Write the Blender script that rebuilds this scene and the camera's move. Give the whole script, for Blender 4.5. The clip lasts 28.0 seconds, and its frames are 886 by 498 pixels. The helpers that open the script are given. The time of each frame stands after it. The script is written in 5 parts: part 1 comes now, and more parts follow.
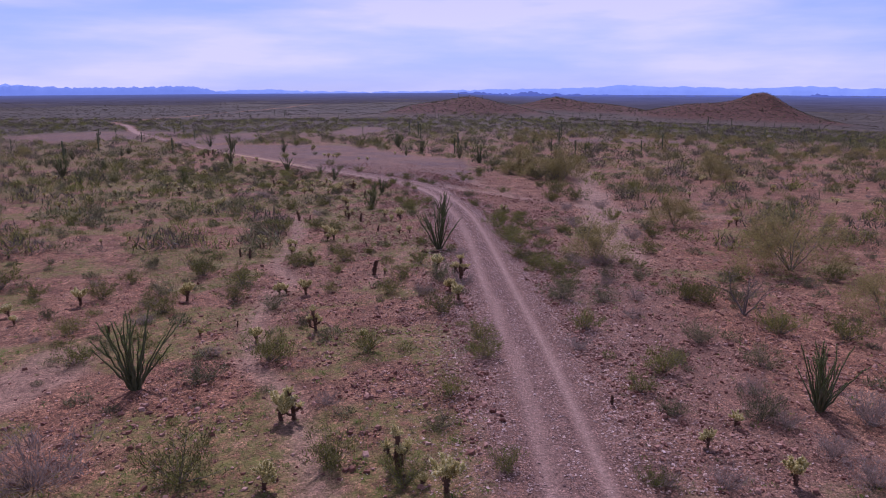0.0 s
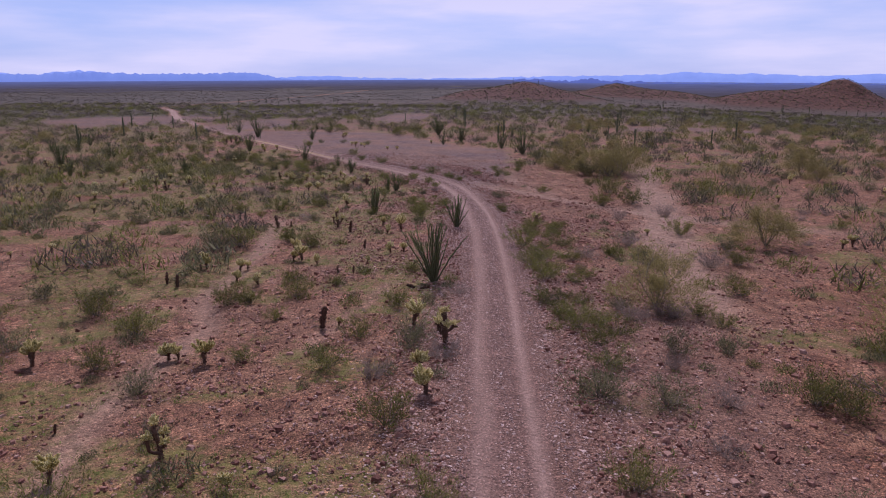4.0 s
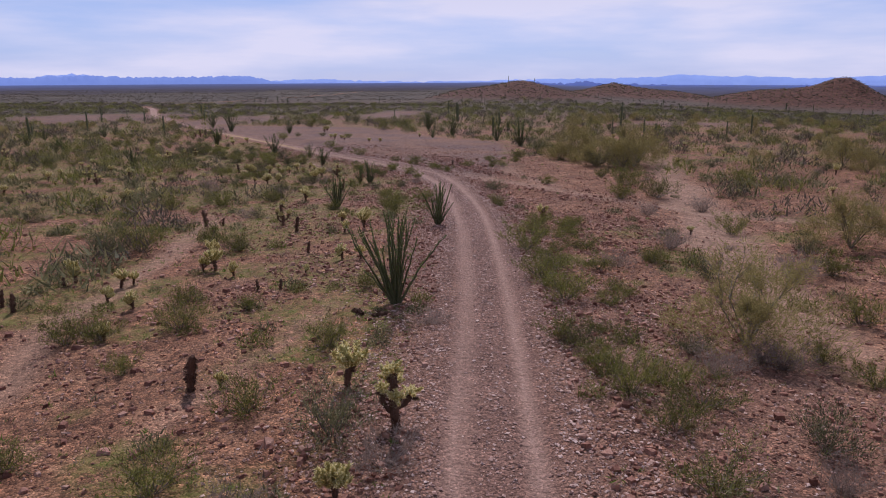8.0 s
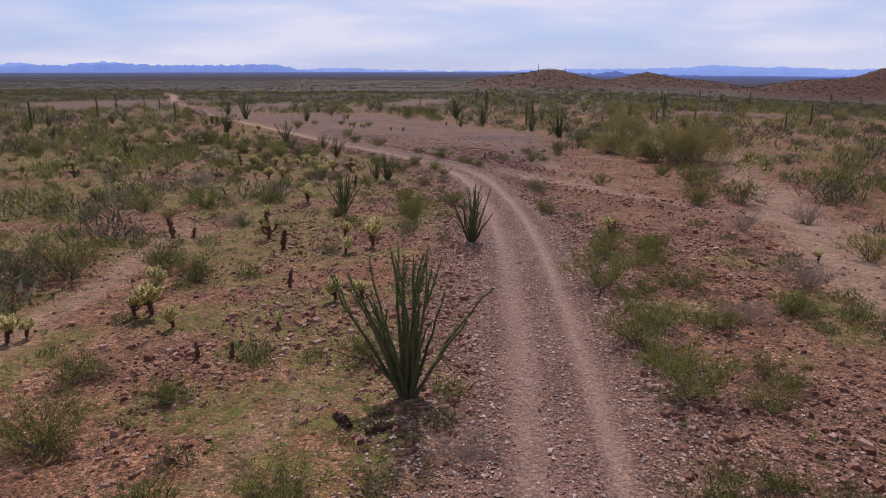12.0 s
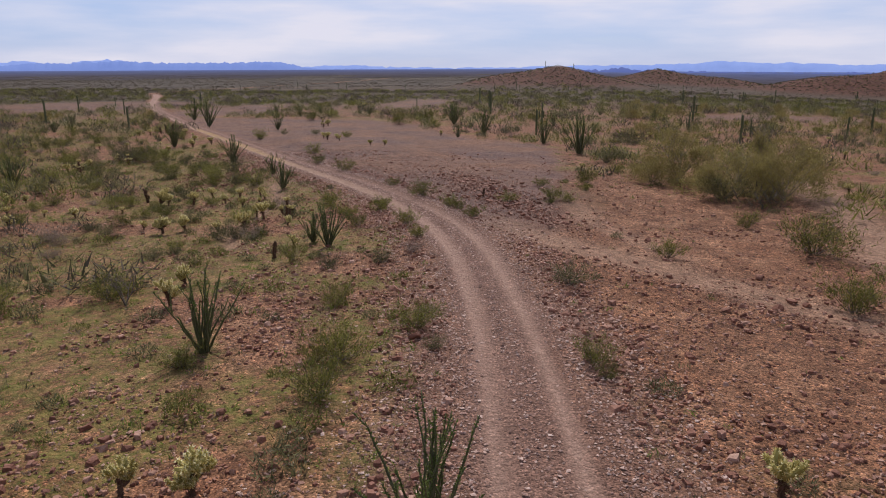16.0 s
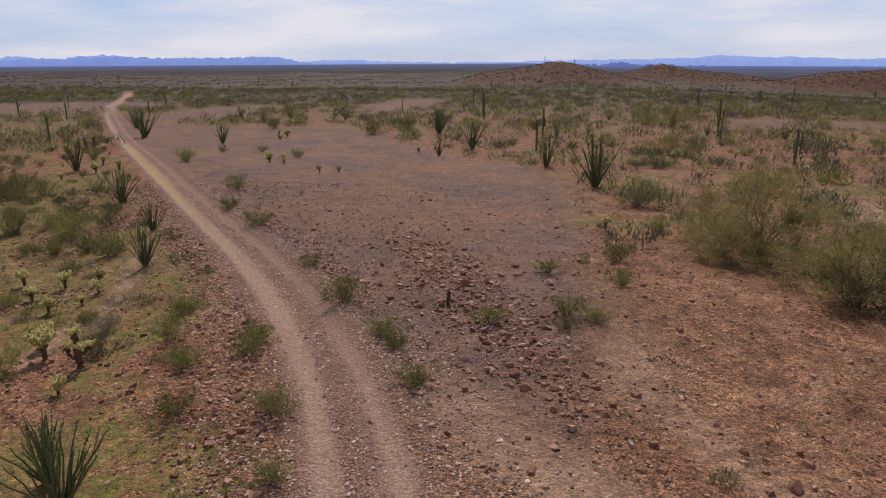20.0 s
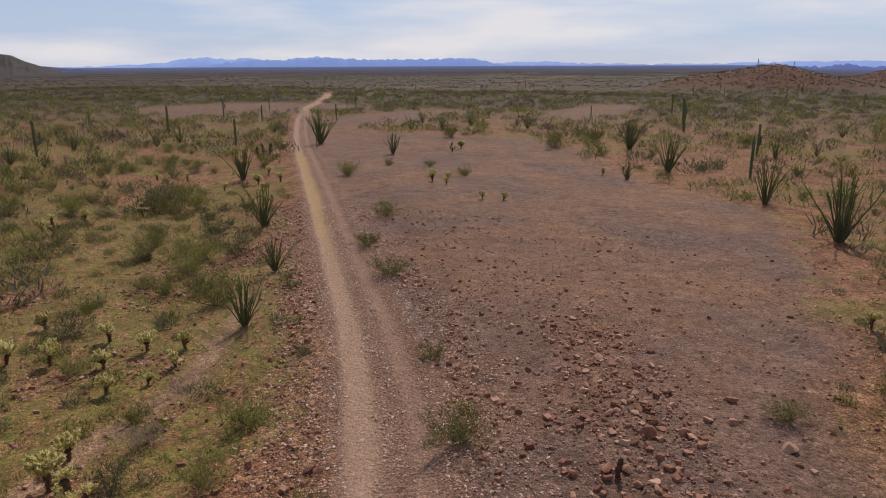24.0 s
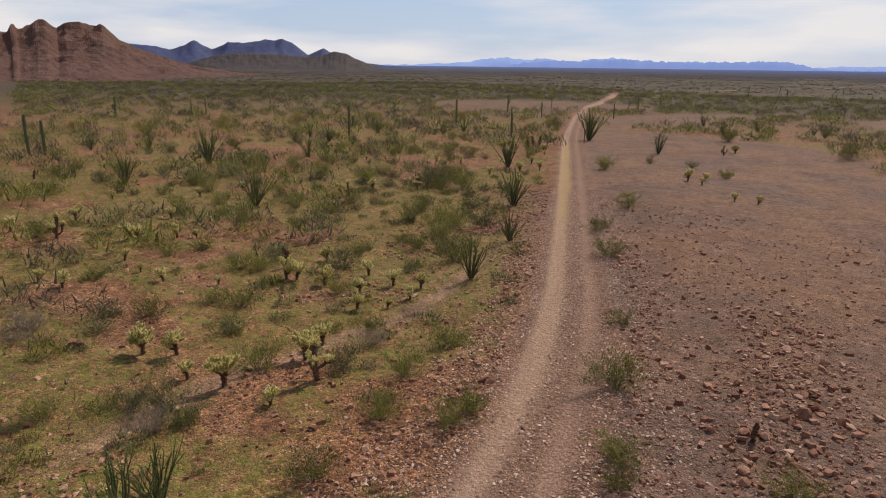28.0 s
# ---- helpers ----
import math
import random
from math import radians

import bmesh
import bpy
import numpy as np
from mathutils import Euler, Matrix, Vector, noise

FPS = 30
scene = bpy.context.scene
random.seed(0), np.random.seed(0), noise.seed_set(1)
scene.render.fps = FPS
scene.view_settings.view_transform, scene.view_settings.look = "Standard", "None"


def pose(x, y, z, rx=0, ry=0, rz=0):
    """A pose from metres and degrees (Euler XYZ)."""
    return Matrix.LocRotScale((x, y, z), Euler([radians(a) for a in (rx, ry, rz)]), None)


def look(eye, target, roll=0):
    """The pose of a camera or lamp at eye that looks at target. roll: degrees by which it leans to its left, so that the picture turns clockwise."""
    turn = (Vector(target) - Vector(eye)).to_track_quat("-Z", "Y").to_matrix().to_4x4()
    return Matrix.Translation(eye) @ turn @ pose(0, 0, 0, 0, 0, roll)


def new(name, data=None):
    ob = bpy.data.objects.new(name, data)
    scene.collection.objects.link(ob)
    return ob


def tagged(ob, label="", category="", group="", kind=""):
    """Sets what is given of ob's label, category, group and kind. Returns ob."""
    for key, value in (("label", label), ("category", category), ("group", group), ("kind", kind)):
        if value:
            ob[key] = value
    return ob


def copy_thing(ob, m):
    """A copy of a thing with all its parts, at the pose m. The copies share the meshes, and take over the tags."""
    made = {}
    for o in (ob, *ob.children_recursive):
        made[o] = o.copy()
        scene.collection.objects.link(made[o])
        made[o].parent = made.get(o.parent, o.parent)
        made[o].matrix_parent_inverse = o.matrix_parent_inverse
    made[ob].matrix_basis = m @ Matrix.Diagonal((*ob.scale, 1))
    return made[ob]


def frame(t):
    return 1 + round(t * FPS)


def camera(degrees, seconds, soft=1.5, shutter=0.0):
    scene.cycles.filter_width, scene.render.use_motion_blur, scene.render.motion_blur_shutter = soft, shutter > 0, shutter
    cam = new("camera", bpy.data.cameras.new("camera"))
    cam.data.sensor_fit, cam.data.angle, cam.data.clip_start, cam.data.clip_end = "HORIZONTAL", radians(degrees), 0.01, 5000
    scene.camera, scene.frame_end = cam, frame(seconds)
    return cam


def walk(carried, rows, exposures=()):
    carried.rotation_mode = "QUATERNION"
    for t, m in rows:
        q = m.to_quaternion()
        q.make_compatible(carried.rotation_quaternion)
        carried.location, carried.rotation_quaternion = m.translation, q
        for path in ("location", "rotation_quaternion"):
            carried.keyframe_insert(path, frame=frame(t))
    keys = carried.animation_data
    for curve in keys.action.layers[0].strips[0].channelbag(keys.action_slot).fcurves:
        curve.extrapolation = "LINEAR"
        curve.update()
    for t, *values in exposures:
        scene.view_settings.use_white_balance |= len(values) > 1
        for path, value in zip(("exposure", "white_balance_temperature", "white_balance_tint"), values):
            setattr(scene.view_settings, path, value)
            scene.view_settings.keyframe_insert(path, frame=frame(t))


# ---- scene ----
cam = camera(66.4, 28.0, soft=1.0)
PATH = [
    (0, (0.034, 1.34, 16.604), (0.034, 3.287, 16.145), -0.3),
    (0.5, (0.621, 2.675, 16.756), (0.594, 4.618, 16.283), -0.4),
    (1, (1.296, 4.134, 16.77), (1.225, 6.075, 16.293), -0.3),
    (1.5, (1.917, 5.914, 16.673), (1.812, 7.852, 16.192), -0.4),
    (2, (2.461, 7.986, 16.408), (2.336, 9.922, 15.924), -0.3),
    (2.5, (2.846, 10.372, 16.075), (2.709, 12.306, 15.587), -0.0),
    (3, (2.904, 12.942, 15.741), (2.764, 14.877, 15.253), 0.0),
    (3.5, (3.281, 15.66, 15.608), (3.125, 17.592, 15.116), 0.0),
    (5.5, (3.861, 26.158, 14.312), (3.697, 28.089, 13.817), -0.4),
    (6, (3.873, 28.182, 13.945), (3.712, 30.113, 13.449), -0.3),
    (6.5, (3.886, 29.902, 13.406), (3.728, 31.835, 12.916), -0.3),
    (7, (3.858, 31.2, 12.895), (3.705, 33.135, 12.41), -0.3),
    (7.5, (3.774, 31.931, 12.423), (3.625, 33.866, 11.939), -0.4),
    (8, (3.655, 32.186, 11.988), (3.506, 34.12, 11.504), -0.3),
    (8.5, (3.601, 32.31, 11.647), (3.441, 34.243, 11.159), -0.2),
    (9, (3.564, 32.741, 11.47), (3.389, 34.67, 10.972), -0.2),
    (9.5, (3.531, 33.631, 11.2), (3.343, 35.56, 10.706), -0.4),
    (10, (3.435, 34.938, 11.03), (3.241, 36.866, 10.535), -0.5),
    (10.5, (3.323, 36.618, 10.975), (3.122, 38.545, 10.476), -0.5),
    (11, (3.123, 38.621, 10.917), (2.914, 40.546, 10.417), -0.6),
    (11.5, (2.769, 40.861, 10.858), (2.553, 42.785, 10.359), -0.4),
    (12, (2.302, 43.164, 10.997), (2.082, 45.085, 10.485), -0.0),
    (12.5, (1.848, 45.655, 10.929), (1.622, 47.575, 10.42), 0.5),
    (14.5, (1.486, 56.68, 11.201), (1.248, 58.597, 10.682), -0.1),
    (15, (1.531, 59.335, 11.224), (1.294, 61.251, 10.703), -0.0),
    (15.5, (1.617, 62.026, 11.219), (1.378, 63.942, 10.699), -0.2),
    (16, (1.61, 64.708, 11.26), (1.375, 66.624, 10.74), -0.2),
    (16.5, (1.589, 67.418, 11.335), (1.357, 69.334, 10.811), -0.4),
    (17, (1.592, 70.182, 11.396), (1.365, 72.098, 10.869), -0.4),
    (17.5, (1.688, 73.006, 11.488), (1.46, 74.921, 10.958), -0.4),
    (18, (1.817, 75.815, 11.484), (1.583, 77.73, 10.957), -0.2),
    (18.5, (1.76, 78.506, 11.636), (1.53, 80.421, 11.106), -0.2),
    (19, (1.734, 81.182, 11.761), (1.504, 83.096, 11.228), -0.2),
    (19.5, (1.731, 83.91, 11.876), (1.499, 85.824, 11.342), -0.2),
    (20, (1.657, 86.568, 11.997), (1.425, 88.482, 11.462), -0.3),
    (20.5, (1.544, 89.014, 12.112), (1.311, 90.929, 11.583), -0.2),
    (21, (1.312, 91.26, 12.377), (1.05, 93.169, 11.843), -0.1),
    (21.5, (1.228, 92.968, 12.598), (0.886, 94.865, 12.062), -0.3),
    (22, (0.964, 94.305, 12.615), (0.529, 96.184, 12.084), 0.0),
    (22.5, (0.786, 95.349, 12.63), (0.245, 97.2, 12.1), 0.1),
    (24.5, (0.24, 97.424, 12.717), (-0.552, 99.184, 12.192), 0.1),
    (25, (0.13, 97.732, 12.784), (-0.714, 99.469, 12.264), 0.7),
    (25.5, (0.413, 98.063, 12.835), (-0.466, 99.783, 12.317), 0.8),
    (26, (0.886, 98.02, 12.847), (-0.037, 99.718, 12.33), 0.9),
    (26.5, (1.618, 97.731, 12.712), (0.543, 99.336, 12.192), 0.7),
    (27, (2.583, 97.092, 12.551), (1.325, 98.555, 12.026), 0.6),
    (27.5, (3.696, 96.206, 12.394), (2.339, 97.576, 11.864), 0.5),
    (28, (4.733, 95.248, 12.24), (3.343, 96.586, 11.711), 0.7),
]
EXPOSURES = ((0, -0.4, 5350, 46), (3, -0.38, 5550, 40), (8, -0.36, 5880, 28), (12, -0.32, 6080, 23), (20, -0.28, 6550, 16), (25, -0.3, 6870, 13), (28, -0.2, 7050, 12))
walk(cam, [(t, look(eye, target, roll)) for t, eye, target, roll in PATH], EXPOSURES)

# ---- light ----
SUN_AZIMUTH, SUN_HEIGHT = -8.0, 47.0
world = bpy.data.worlds.new("sky")
scene.world = world
world.use_nodes = True
wn, wl = world.node_tree.nodes, world.node_tree.links
wn.clear()
sky = wn.new("ShaderNodeTexSky")
sky.sky_type, sky.sun_disc = "NISHITA", False
sky.sun_elevation, sky.sun_rotation = radians(SUN_HEIGHT), radians(SUN_AZIMUTH)
sky.air_density, sky.dust_density, sky.ozone_density = 1.0, 0.3, 3.0
place = wn.new("ShaderNodeTexCoord")
stretch = wn.new("ShaderNodeMapping")
stretch.inputs["Scale"].default_value = (1.8, 1.8, 11.0)
stretch.inputs["Rotation"].default_value = (radians(3), radians(-4), 0)
veil = wn.new("ShaderNodeTexNoise")
veil.inputs["Scale"].default_value, veil.inputs["Detail"].default_value, veil.inputs["Roughness"].default_value = 1.3, 6, 0.5
ramp = wn.new("ShaderNodeValToRGB")
ramp.color_ramp.elements[0].position, ramp.color_ramp.elements[1].position = 0.36, 0.62
ramp.color_ramp.elements[0].color, ramp.color_ramp.elements[1].color = (0.7, 0.7, 0.7, 1), (0.97, 0.97, 0.97, 1)
tint = wn.new("ShaderNodeValToRGB")
tint.color_ramp.elements[0].position, tint.color_ramp.elements[1].position = 0.40, 0.60
tint.color_ramp.elements[0].color, tint.color_ramp.elements[1].color = (0.47, 0.62, 0.92, 1), (0.86, 0.88, 0.95, 1)
lift = wn.new("ShaderNodeVectorMath")
lift.operation = "SCALE"
blend = wn.new("ShaderNodeMix")
blend.data_type = "RGBA"
back = wn.new("ShaderNodeBackground")
back.inputs["Strength"].default_value = 0.105
wout = wn.new("ShaderNodeOutputWorld")
wl.new(place.outputs["Generated"], stretch.inputs["Vector"])
wl.new(stretch.outputs["Vector"], veil.inputs["Vector"])
wl.new(veil.outputs["Fac"], ramp.inputs["Fac"])
height = wn.new("ShaderNodeSeparateXYZ")
thin = wn.new("ShaderNodeMapRange")
for socket, value in ((1, 0.08), (2, 0.55), (3, 1.0), (4, 0.45)):
    thin.inputs[socket].default_value = value
cover = wn.new("ShaderNodeMath")
cover.operation = "MULTIPLY"
cover.inputs[1].default_value = 9.9
wl.new(place.outputs["Generated"], height.inputs[0])
wl.new(height.outputs["Z"], thin.inputs[0])
wl.new(thin.outputs[0], cover.inputs[0])
wl.new(cover.outputs[0], lift.inputs["Scale"])
wl.new(ramp.outputs["Color"], blend.inputs[0])
wl.new(veil.outputs["Fac"], tint.inputs["Fac"])
wl.new(tint.outputs["Color"], lift.inputs[0])
wl.new(lift.outputs["Vector"], blend.inputs[7])
wl.new(sky.outputs["Color"], blend.inputs[6])
wl.new(blend.outputs[2], back.inputs["Color"])
wl.new(back.outputs["Background"], wout.inputs["Surface"])

sun = new("sun", bpy.data.lights.new("sun", "SUN"))
sun.data.energy, sun.data.angle, sun.data.color = 3.95, radians(3.5), (1.0, 0.95, 0.86)
az, el = radians(SUN_AZIMUTH), radians(SUN_HEIGHT)
sun.matrix_world = look((0, 0, 60), (-60 * math.sin(az) * math.cos(el), -60 * math.cos(az) * math.cos(el), 60 - 60 * math.sin(el)))


# ---- the lie of the land ----
ROAD_Y = (-60, 20, 32, 44, 58, 70, 78, 84, 90, 100, 110, 118.5, 129, 147.5, 184, 211, 234, 287, 354, 420)
ROAD_X = (4.8, 4.4, 4.35, 3.87, 3.5, 2.82, 2.2, 1.5, 0.59, -1.6, -6.15, -11.2, -18.8, -32.1, -58.8, -77.2, -92.7, -126.0, -161.0, -200.0)


# cx, cy, height, reach across, reach ahead, shape
HILLS = (
    (20.6, 519, 13.2, 32, 40, 0.8), (-22, 524, 5.0, 24, 34, 1.0), (62, 524, 2.5, 30, 30, 1.0),
    (112, 690, 12.0, 33, 45, 0.75), (165, 686, 8.0, 50, 45, 0.9), (64, 682, 2.0, 36, 40, 1.0),
    (278, 598, 9, 18, 26, 0.9), (268, 598, 17.5, 52, 50, 0.85), (205, 590, 8, 38, 40, 1.0),
)


def smooth(a, b, v):
    u = np.clip((v - a) / (b - a), 0, 1)
    return u * u * (3 - 2 * u)


def vnoise(x, y, seed=0):
    """Smooth value noise between 0 and 1 on a unit lattice."""
    xi, yi = np.floor(x), np.floor(y)
    u, v = x - xi, y - yi
    u, v = u * u * (3 - 2 * u), v * v * (3 - 2 * v)

    def lattice(a, b):
        h = np.sin(a * 127.1 + b * 311.7 + seed * 74.7) * 43758.5453
        return h - np.floor(h)

    top = lattice(xi, yi) * (1 - u) + lattice(xi + 1, yi) * u
    low = lattice(xi, yi + 1) * (1 - u) + lattice(xi + 1, yi + 1) * u
    return top * (1 - v) + low * v


def ridge(y):
    """The line of the low rise on which the track runs."""
    return np.interp(y, ROAD_Y, ROAD_X)


def hill(x, y, cx, cy, height, rx, ry, power=1.0):
    return height * np.exp(-(((x - cx) / rx) ** 2 + ((y - cy) / ry) ** 2) ** power)


def H(x, y):
    """The ground's height in metres, without its fine roughness."""
    x, y = np.asarray(x, float), np.asarray(y, float)
    d = x - ridge(y)
    z = np.interp(y, (-200, 0, 32, 47, 58, 73, 90, 105, 117, 137, 160, 200, 320, 900, 2500, 5000), (7.5, 4.9, 4.05, 3.65, 3.25, 3.05, 2.42, 2.3, 1.9, 1.35, 1.1, 0.5, -1.5, -5, -6, -5))
    near = np.exp(-((y - 90) / 130) ** 4)
    left = (1.2 - 0.35 * smooth(50, 62, y) * (1 - smooth(74, 84, y))) * (1 - np.exp(-(np.minimum(d, 0) / (16 - 8 * smooth(86, 112, y))) ** 2)) * near
    wide = 17 + 45 * smooth(105, 135, y)
    right = 1.25 * (1 - np.exp(-(np.maximum(d - 2, 0) / wide) ** 2)) * near
    far = 0.045 * np.clip(x - 50, 0, 330) * smooth(150, 320, y) + 0.006 * np.clip(x - 380, 0, 3000)
    rise = 0.35 * smooth(4, 9, d) * smooth(104, 116, y) * (1 - smooth(150, 175, y))
    z = z - left - right - far + rise
    for spec in HILLS:
        z = z + hill(x, y, *spec)
    return z


# ---- materials ----
def material(name):
    m = bpy.data.materials.new(name)
    m.use_nodes = True
    t = m.node_tree
    return m, t.nodes, t.links, t.nodes["Principled BSDF"]


def noise_node(n, l, scale, detail=4, rough=0.55, vector=None):
    k = n.new("ShaderNodeTexNoise")
    k.inputs["Scale"].default_value, k.inputs["Detail"].default_value, k.inputs["Roughness"].default_value = scale, detail, rough
    if vector:
        l.new(vector, k.inputs["Vector"])
    return k.outputs["Fac"]


def ramp_node(n, l, fac, *stops):
    r = n.new("ShaderNodeValToRGB")
    e = r.color_ramp.elements
    while len(e) < len(stops):
        e.new(0.5)
    for k, (p, c) in zip(e, stops):
        k.position, k.color = p, (*c, 1) if len(c) == 3 else c
    l.new(fac, r.inputs["Fac"])
    return r.outputs["Color"]


def mix_node(n, l, fac, a, b, how="MIX"):
    k = n.new("ShaderNodeMix")
    k.data_type, k.blend_type = "RGBA", how
    for socket, v in ((0, fac), (6, a), (7, b)):
        if isinstance(v, (int, float)):
            k.inputs[socket].default_value = v
        elif isinstance(v, tuple):
            k.inputs[socket].default_value = (*v, 1)
        else:
            l.new(v, k.inputs[socket])
    return k.outputs[2]


def math_node(n, l, how, a, b=0.0, clamp=False):
    k = n.new("ShaderNodeMath")
    k.operation, k.use_clamp = how, clamp
    for socket, v in ((0, a), (1, b)):
        if isinstance(v, (int, float)):
            k.inputs[socket].default_value = v
        else:
            l.new(v, k.inputs[socket])
    return k.outputs[0]


def bump_node(n, l, height, distance, strength=1.0, normal=None):
    k = n.new("ShaderNodeBump")
    k.inputs["Distance"].default_value, k.inputs["Strength"].default_value = distance, strength
    l.new(height, k.inputs["Height"])
    if normal:
        l.new(normal, k.inputs["Normal"])
    return k.outputs["Normal"]


def earth(name):
    """Stony desert soil; attributes say where the track, bare pavement, grass and sandy washes lie."""
    m, n, l, b = material(name)
    at = n.new("ShaderNodeNewGeometry").outputs["Position"]
    big, mid, small = noise_node(n, l, 0.09, 5, 0.6, at), noise_node(n, l, 0.7, 6, 0.65, at), noise_node(n, l, 5.0, 5, 0.7, at)
    soil = ramp_node(n, l, mid, (0.3, (0.15, 0.073, 0.041)), (0.5, (0.26, 0.135, 0.075)), (0.7, (0.38, 0.222, 0.132)))
    red = ramp_node(n, l, mid, (0.3, (0.18, 0.078, 0.042)), (0.7, (0.36, 0.172, 0.088)))
    redness = ramp_node(n, l, big, (0.45, (0, 0, 0)), (0.66, (0.55, 0.55, 0.55)))
    col = mix_node(n, l, redness, soil, red)

    def mask(attribute):
        k = n.new("ShaderNodeAttribute")
        k.attribute_name = attribute
        return k.outputs["Fac"]

    def pebbles(scale, jitter=1.0):
        k = n.new("ShaderNodeTexVoronoi")
        k.inputs["Scale"].default_value, k.inputs["Randomness"].default_value = scale, jitter
        l.new(at, k.inputs["Vector"])
        return k

    fine, coarse = pebbles(21), pebbles(7.0)
    bare = mask("bare")
    col = mix_node(n, l, bare, col, mix_node(n, l, ramp_node(n, l, noise_node(n, l, 0.11, 5, 0.6, at), (0.38, (0, 0, 0)), (0.62, (1, 1, 1))), ramp_node(n, l, mid, (0.3, (0.195, 0.105, 0.066)), (0.7, (0.30, 0.174, 0.113))), ramp_node(n, l, mid, (0.3, (0.135, 0.084, 0.068)), (0.7, (0.225, 0.145, 0.122)))))
    wash = mask("wash")
    col = mix_node(n, l, wash, col, ramp_node(n, l, mid, (0.3, (0.305, 0.188, 0.125)), (0.7, (0.43, 0.28, 0.19))))
    # single stones by their own tone
    tone = ramp_node(n, l, math_node(n, l, "FRACT", math_node(n, l, "MULTIPLY", fine.outputs["Color"], 3.7)), (0.0, (0.38, 0.34, 0.32)), (0.5, (0.95, 0.95, 0.95)), (0.88, (1.3, 1.26, 1.24)), (1.0, (2.2, 2.15, 2.1)))
    stony = math_node(n, l, "MULTIPLY", math_node(n, l, "SUBTRACT", 1.0, math_node(n, l, "ADD", math_node(n, l, "MULTIPLY", wash, 0.6), math_node(n, l, "MULTIPLY", bare, 0.5), clamp=True)), 0.95)
    col = mix_node(n, l, stony, col, mix_node(n, l, 1.0, col, tone, "MULTIPLY"))
    big_tone = ramp_node(n, l, math_node(n, l, "FRACT", math_node(n, l, "MULTIPLY", coarse.outputs["Color"], 5.1)), (0.0, (0.4, 0.36, 0.34)), (0.4, (1, 1, 1)), (0.8, (1.25, 1.2, 1.18)), (1.0, (1.8, 1.72, 1.68)))
    col = mix_node(n, l, math_node(n, l, "MULTIPLY", ramp_node(n, l, noise_node(n, l, 0.9, 5, 0.7, at), (0.42, (0, 0, 0)), (0.55, (1, 1, 1))), stony), col, mix_node(n, l, 1.0, col, big_tone, "MULTIPLY"))
    mottle = ramp_node(n, l, noise_node(n, l, 2.6, 9, 0.8, at), (0.34, (0.5, 0.47, 0.45)), (0.5, (1, 1, 1)), (0.66, (1.4, 1.38, 1.36)))
    col = mix_node(n, l, 1.0, col, mix_node(n, l, 1.0, col, mottle, "MULTIPLY"))
    green = ramp_node(n, l, noise_node(n, l, 1.3, 6, 0.7, at), (0.35, (0.115, 0.14, 0.022)), (0.7, (0.26, 0.262, 0.06)))
    cover = math_node(n, l, "MULTIPLY", mask("grass"), ramp_node(n, l, noise_node(n, l, 1.7, 7, 0.75, at), (0.38, (0, 0, 0)), (0.62, (1, 1, 1))))
    col = mix_node(n, l, math_node(n, l, "MULTIPLY", cover, 0.78), col, green)
    gravel = mix_node(n, l, 0.9, ramp_node(n, l, mid, (0.3, (0.19, 0.108, 0.078)), (0.7, (0.29, 0.172, 0.127))), tone, "MULTIPLY")
    col = mix_node(n, l, mask("gravel"), col, gravel)
    rut = mix_node(n, l, 0.3, ramp_node(n, l, noise_node(n, l, 2.6, 6, 0.7, at), (0.3, (0.36, 0.23, 0.172)), (0.7, (0.50, 0.338, 0.258))), tone, "MULTIPLY")
    ruts = math_node(n, l, "MULTIPLY", mask("rut"), ramp_node(n, l, small, (0.3, (0.55, 0.55, 0.55)), (0.6, (1, 1, 1))))
    col = mix_node(n, l, ruts, col, rut)
    col = mix_node(n, l, mask("clay"), col, (0.47, 0.315, 0.145))
    scrub = ramp_node(n, l, noise_node(n, l, 0.035, 8, 0.75, at), (0.38, (0.05, 0.042, 0.03)), (0.5, (0.075, 0.06, 0.043)), (0.62, (0.115, 0.088, 0.064)))
    col = mix_node(n, l, mask("scrub"), col, scrub)
    crag = ramp_node(n, l, noise_node(n, l, 0.3, 9, 0.85, at), (0.36, (0.042, 0.019, 0.012)), (0.5, (0.12, 0.05, 0.031)), (0.64, (0.22, 0.102, 0.062)))
    col = mix_node(n, l, mask("red"), col, crag)
    col = mix_node(n, l, 1.0, col, (0.86, 0.84, 0.82), "MULTIPLY")
    l.new(col, b.inputs["Base Color"])
    b.inputs["Roughness"].default_value, b.inputs["Specular IOR Level"].default_value = 0.92, 0.2
    lumps = bump_node(n, l, math_node(n, l, "SUBTRACT", 1.0, coarse.outputs["Distance"]), 0.07, 0.6)
    lumps = bump_node(n, l, math_node(n, l, "SUBTRACT", 1.0, fine.outputs["Distance"]), 0.03, 0.9, lumps)
    l.new(bump_node(n, l, small, 0.04, 0.6, lumps), b.inputs["Normal"])
    return m


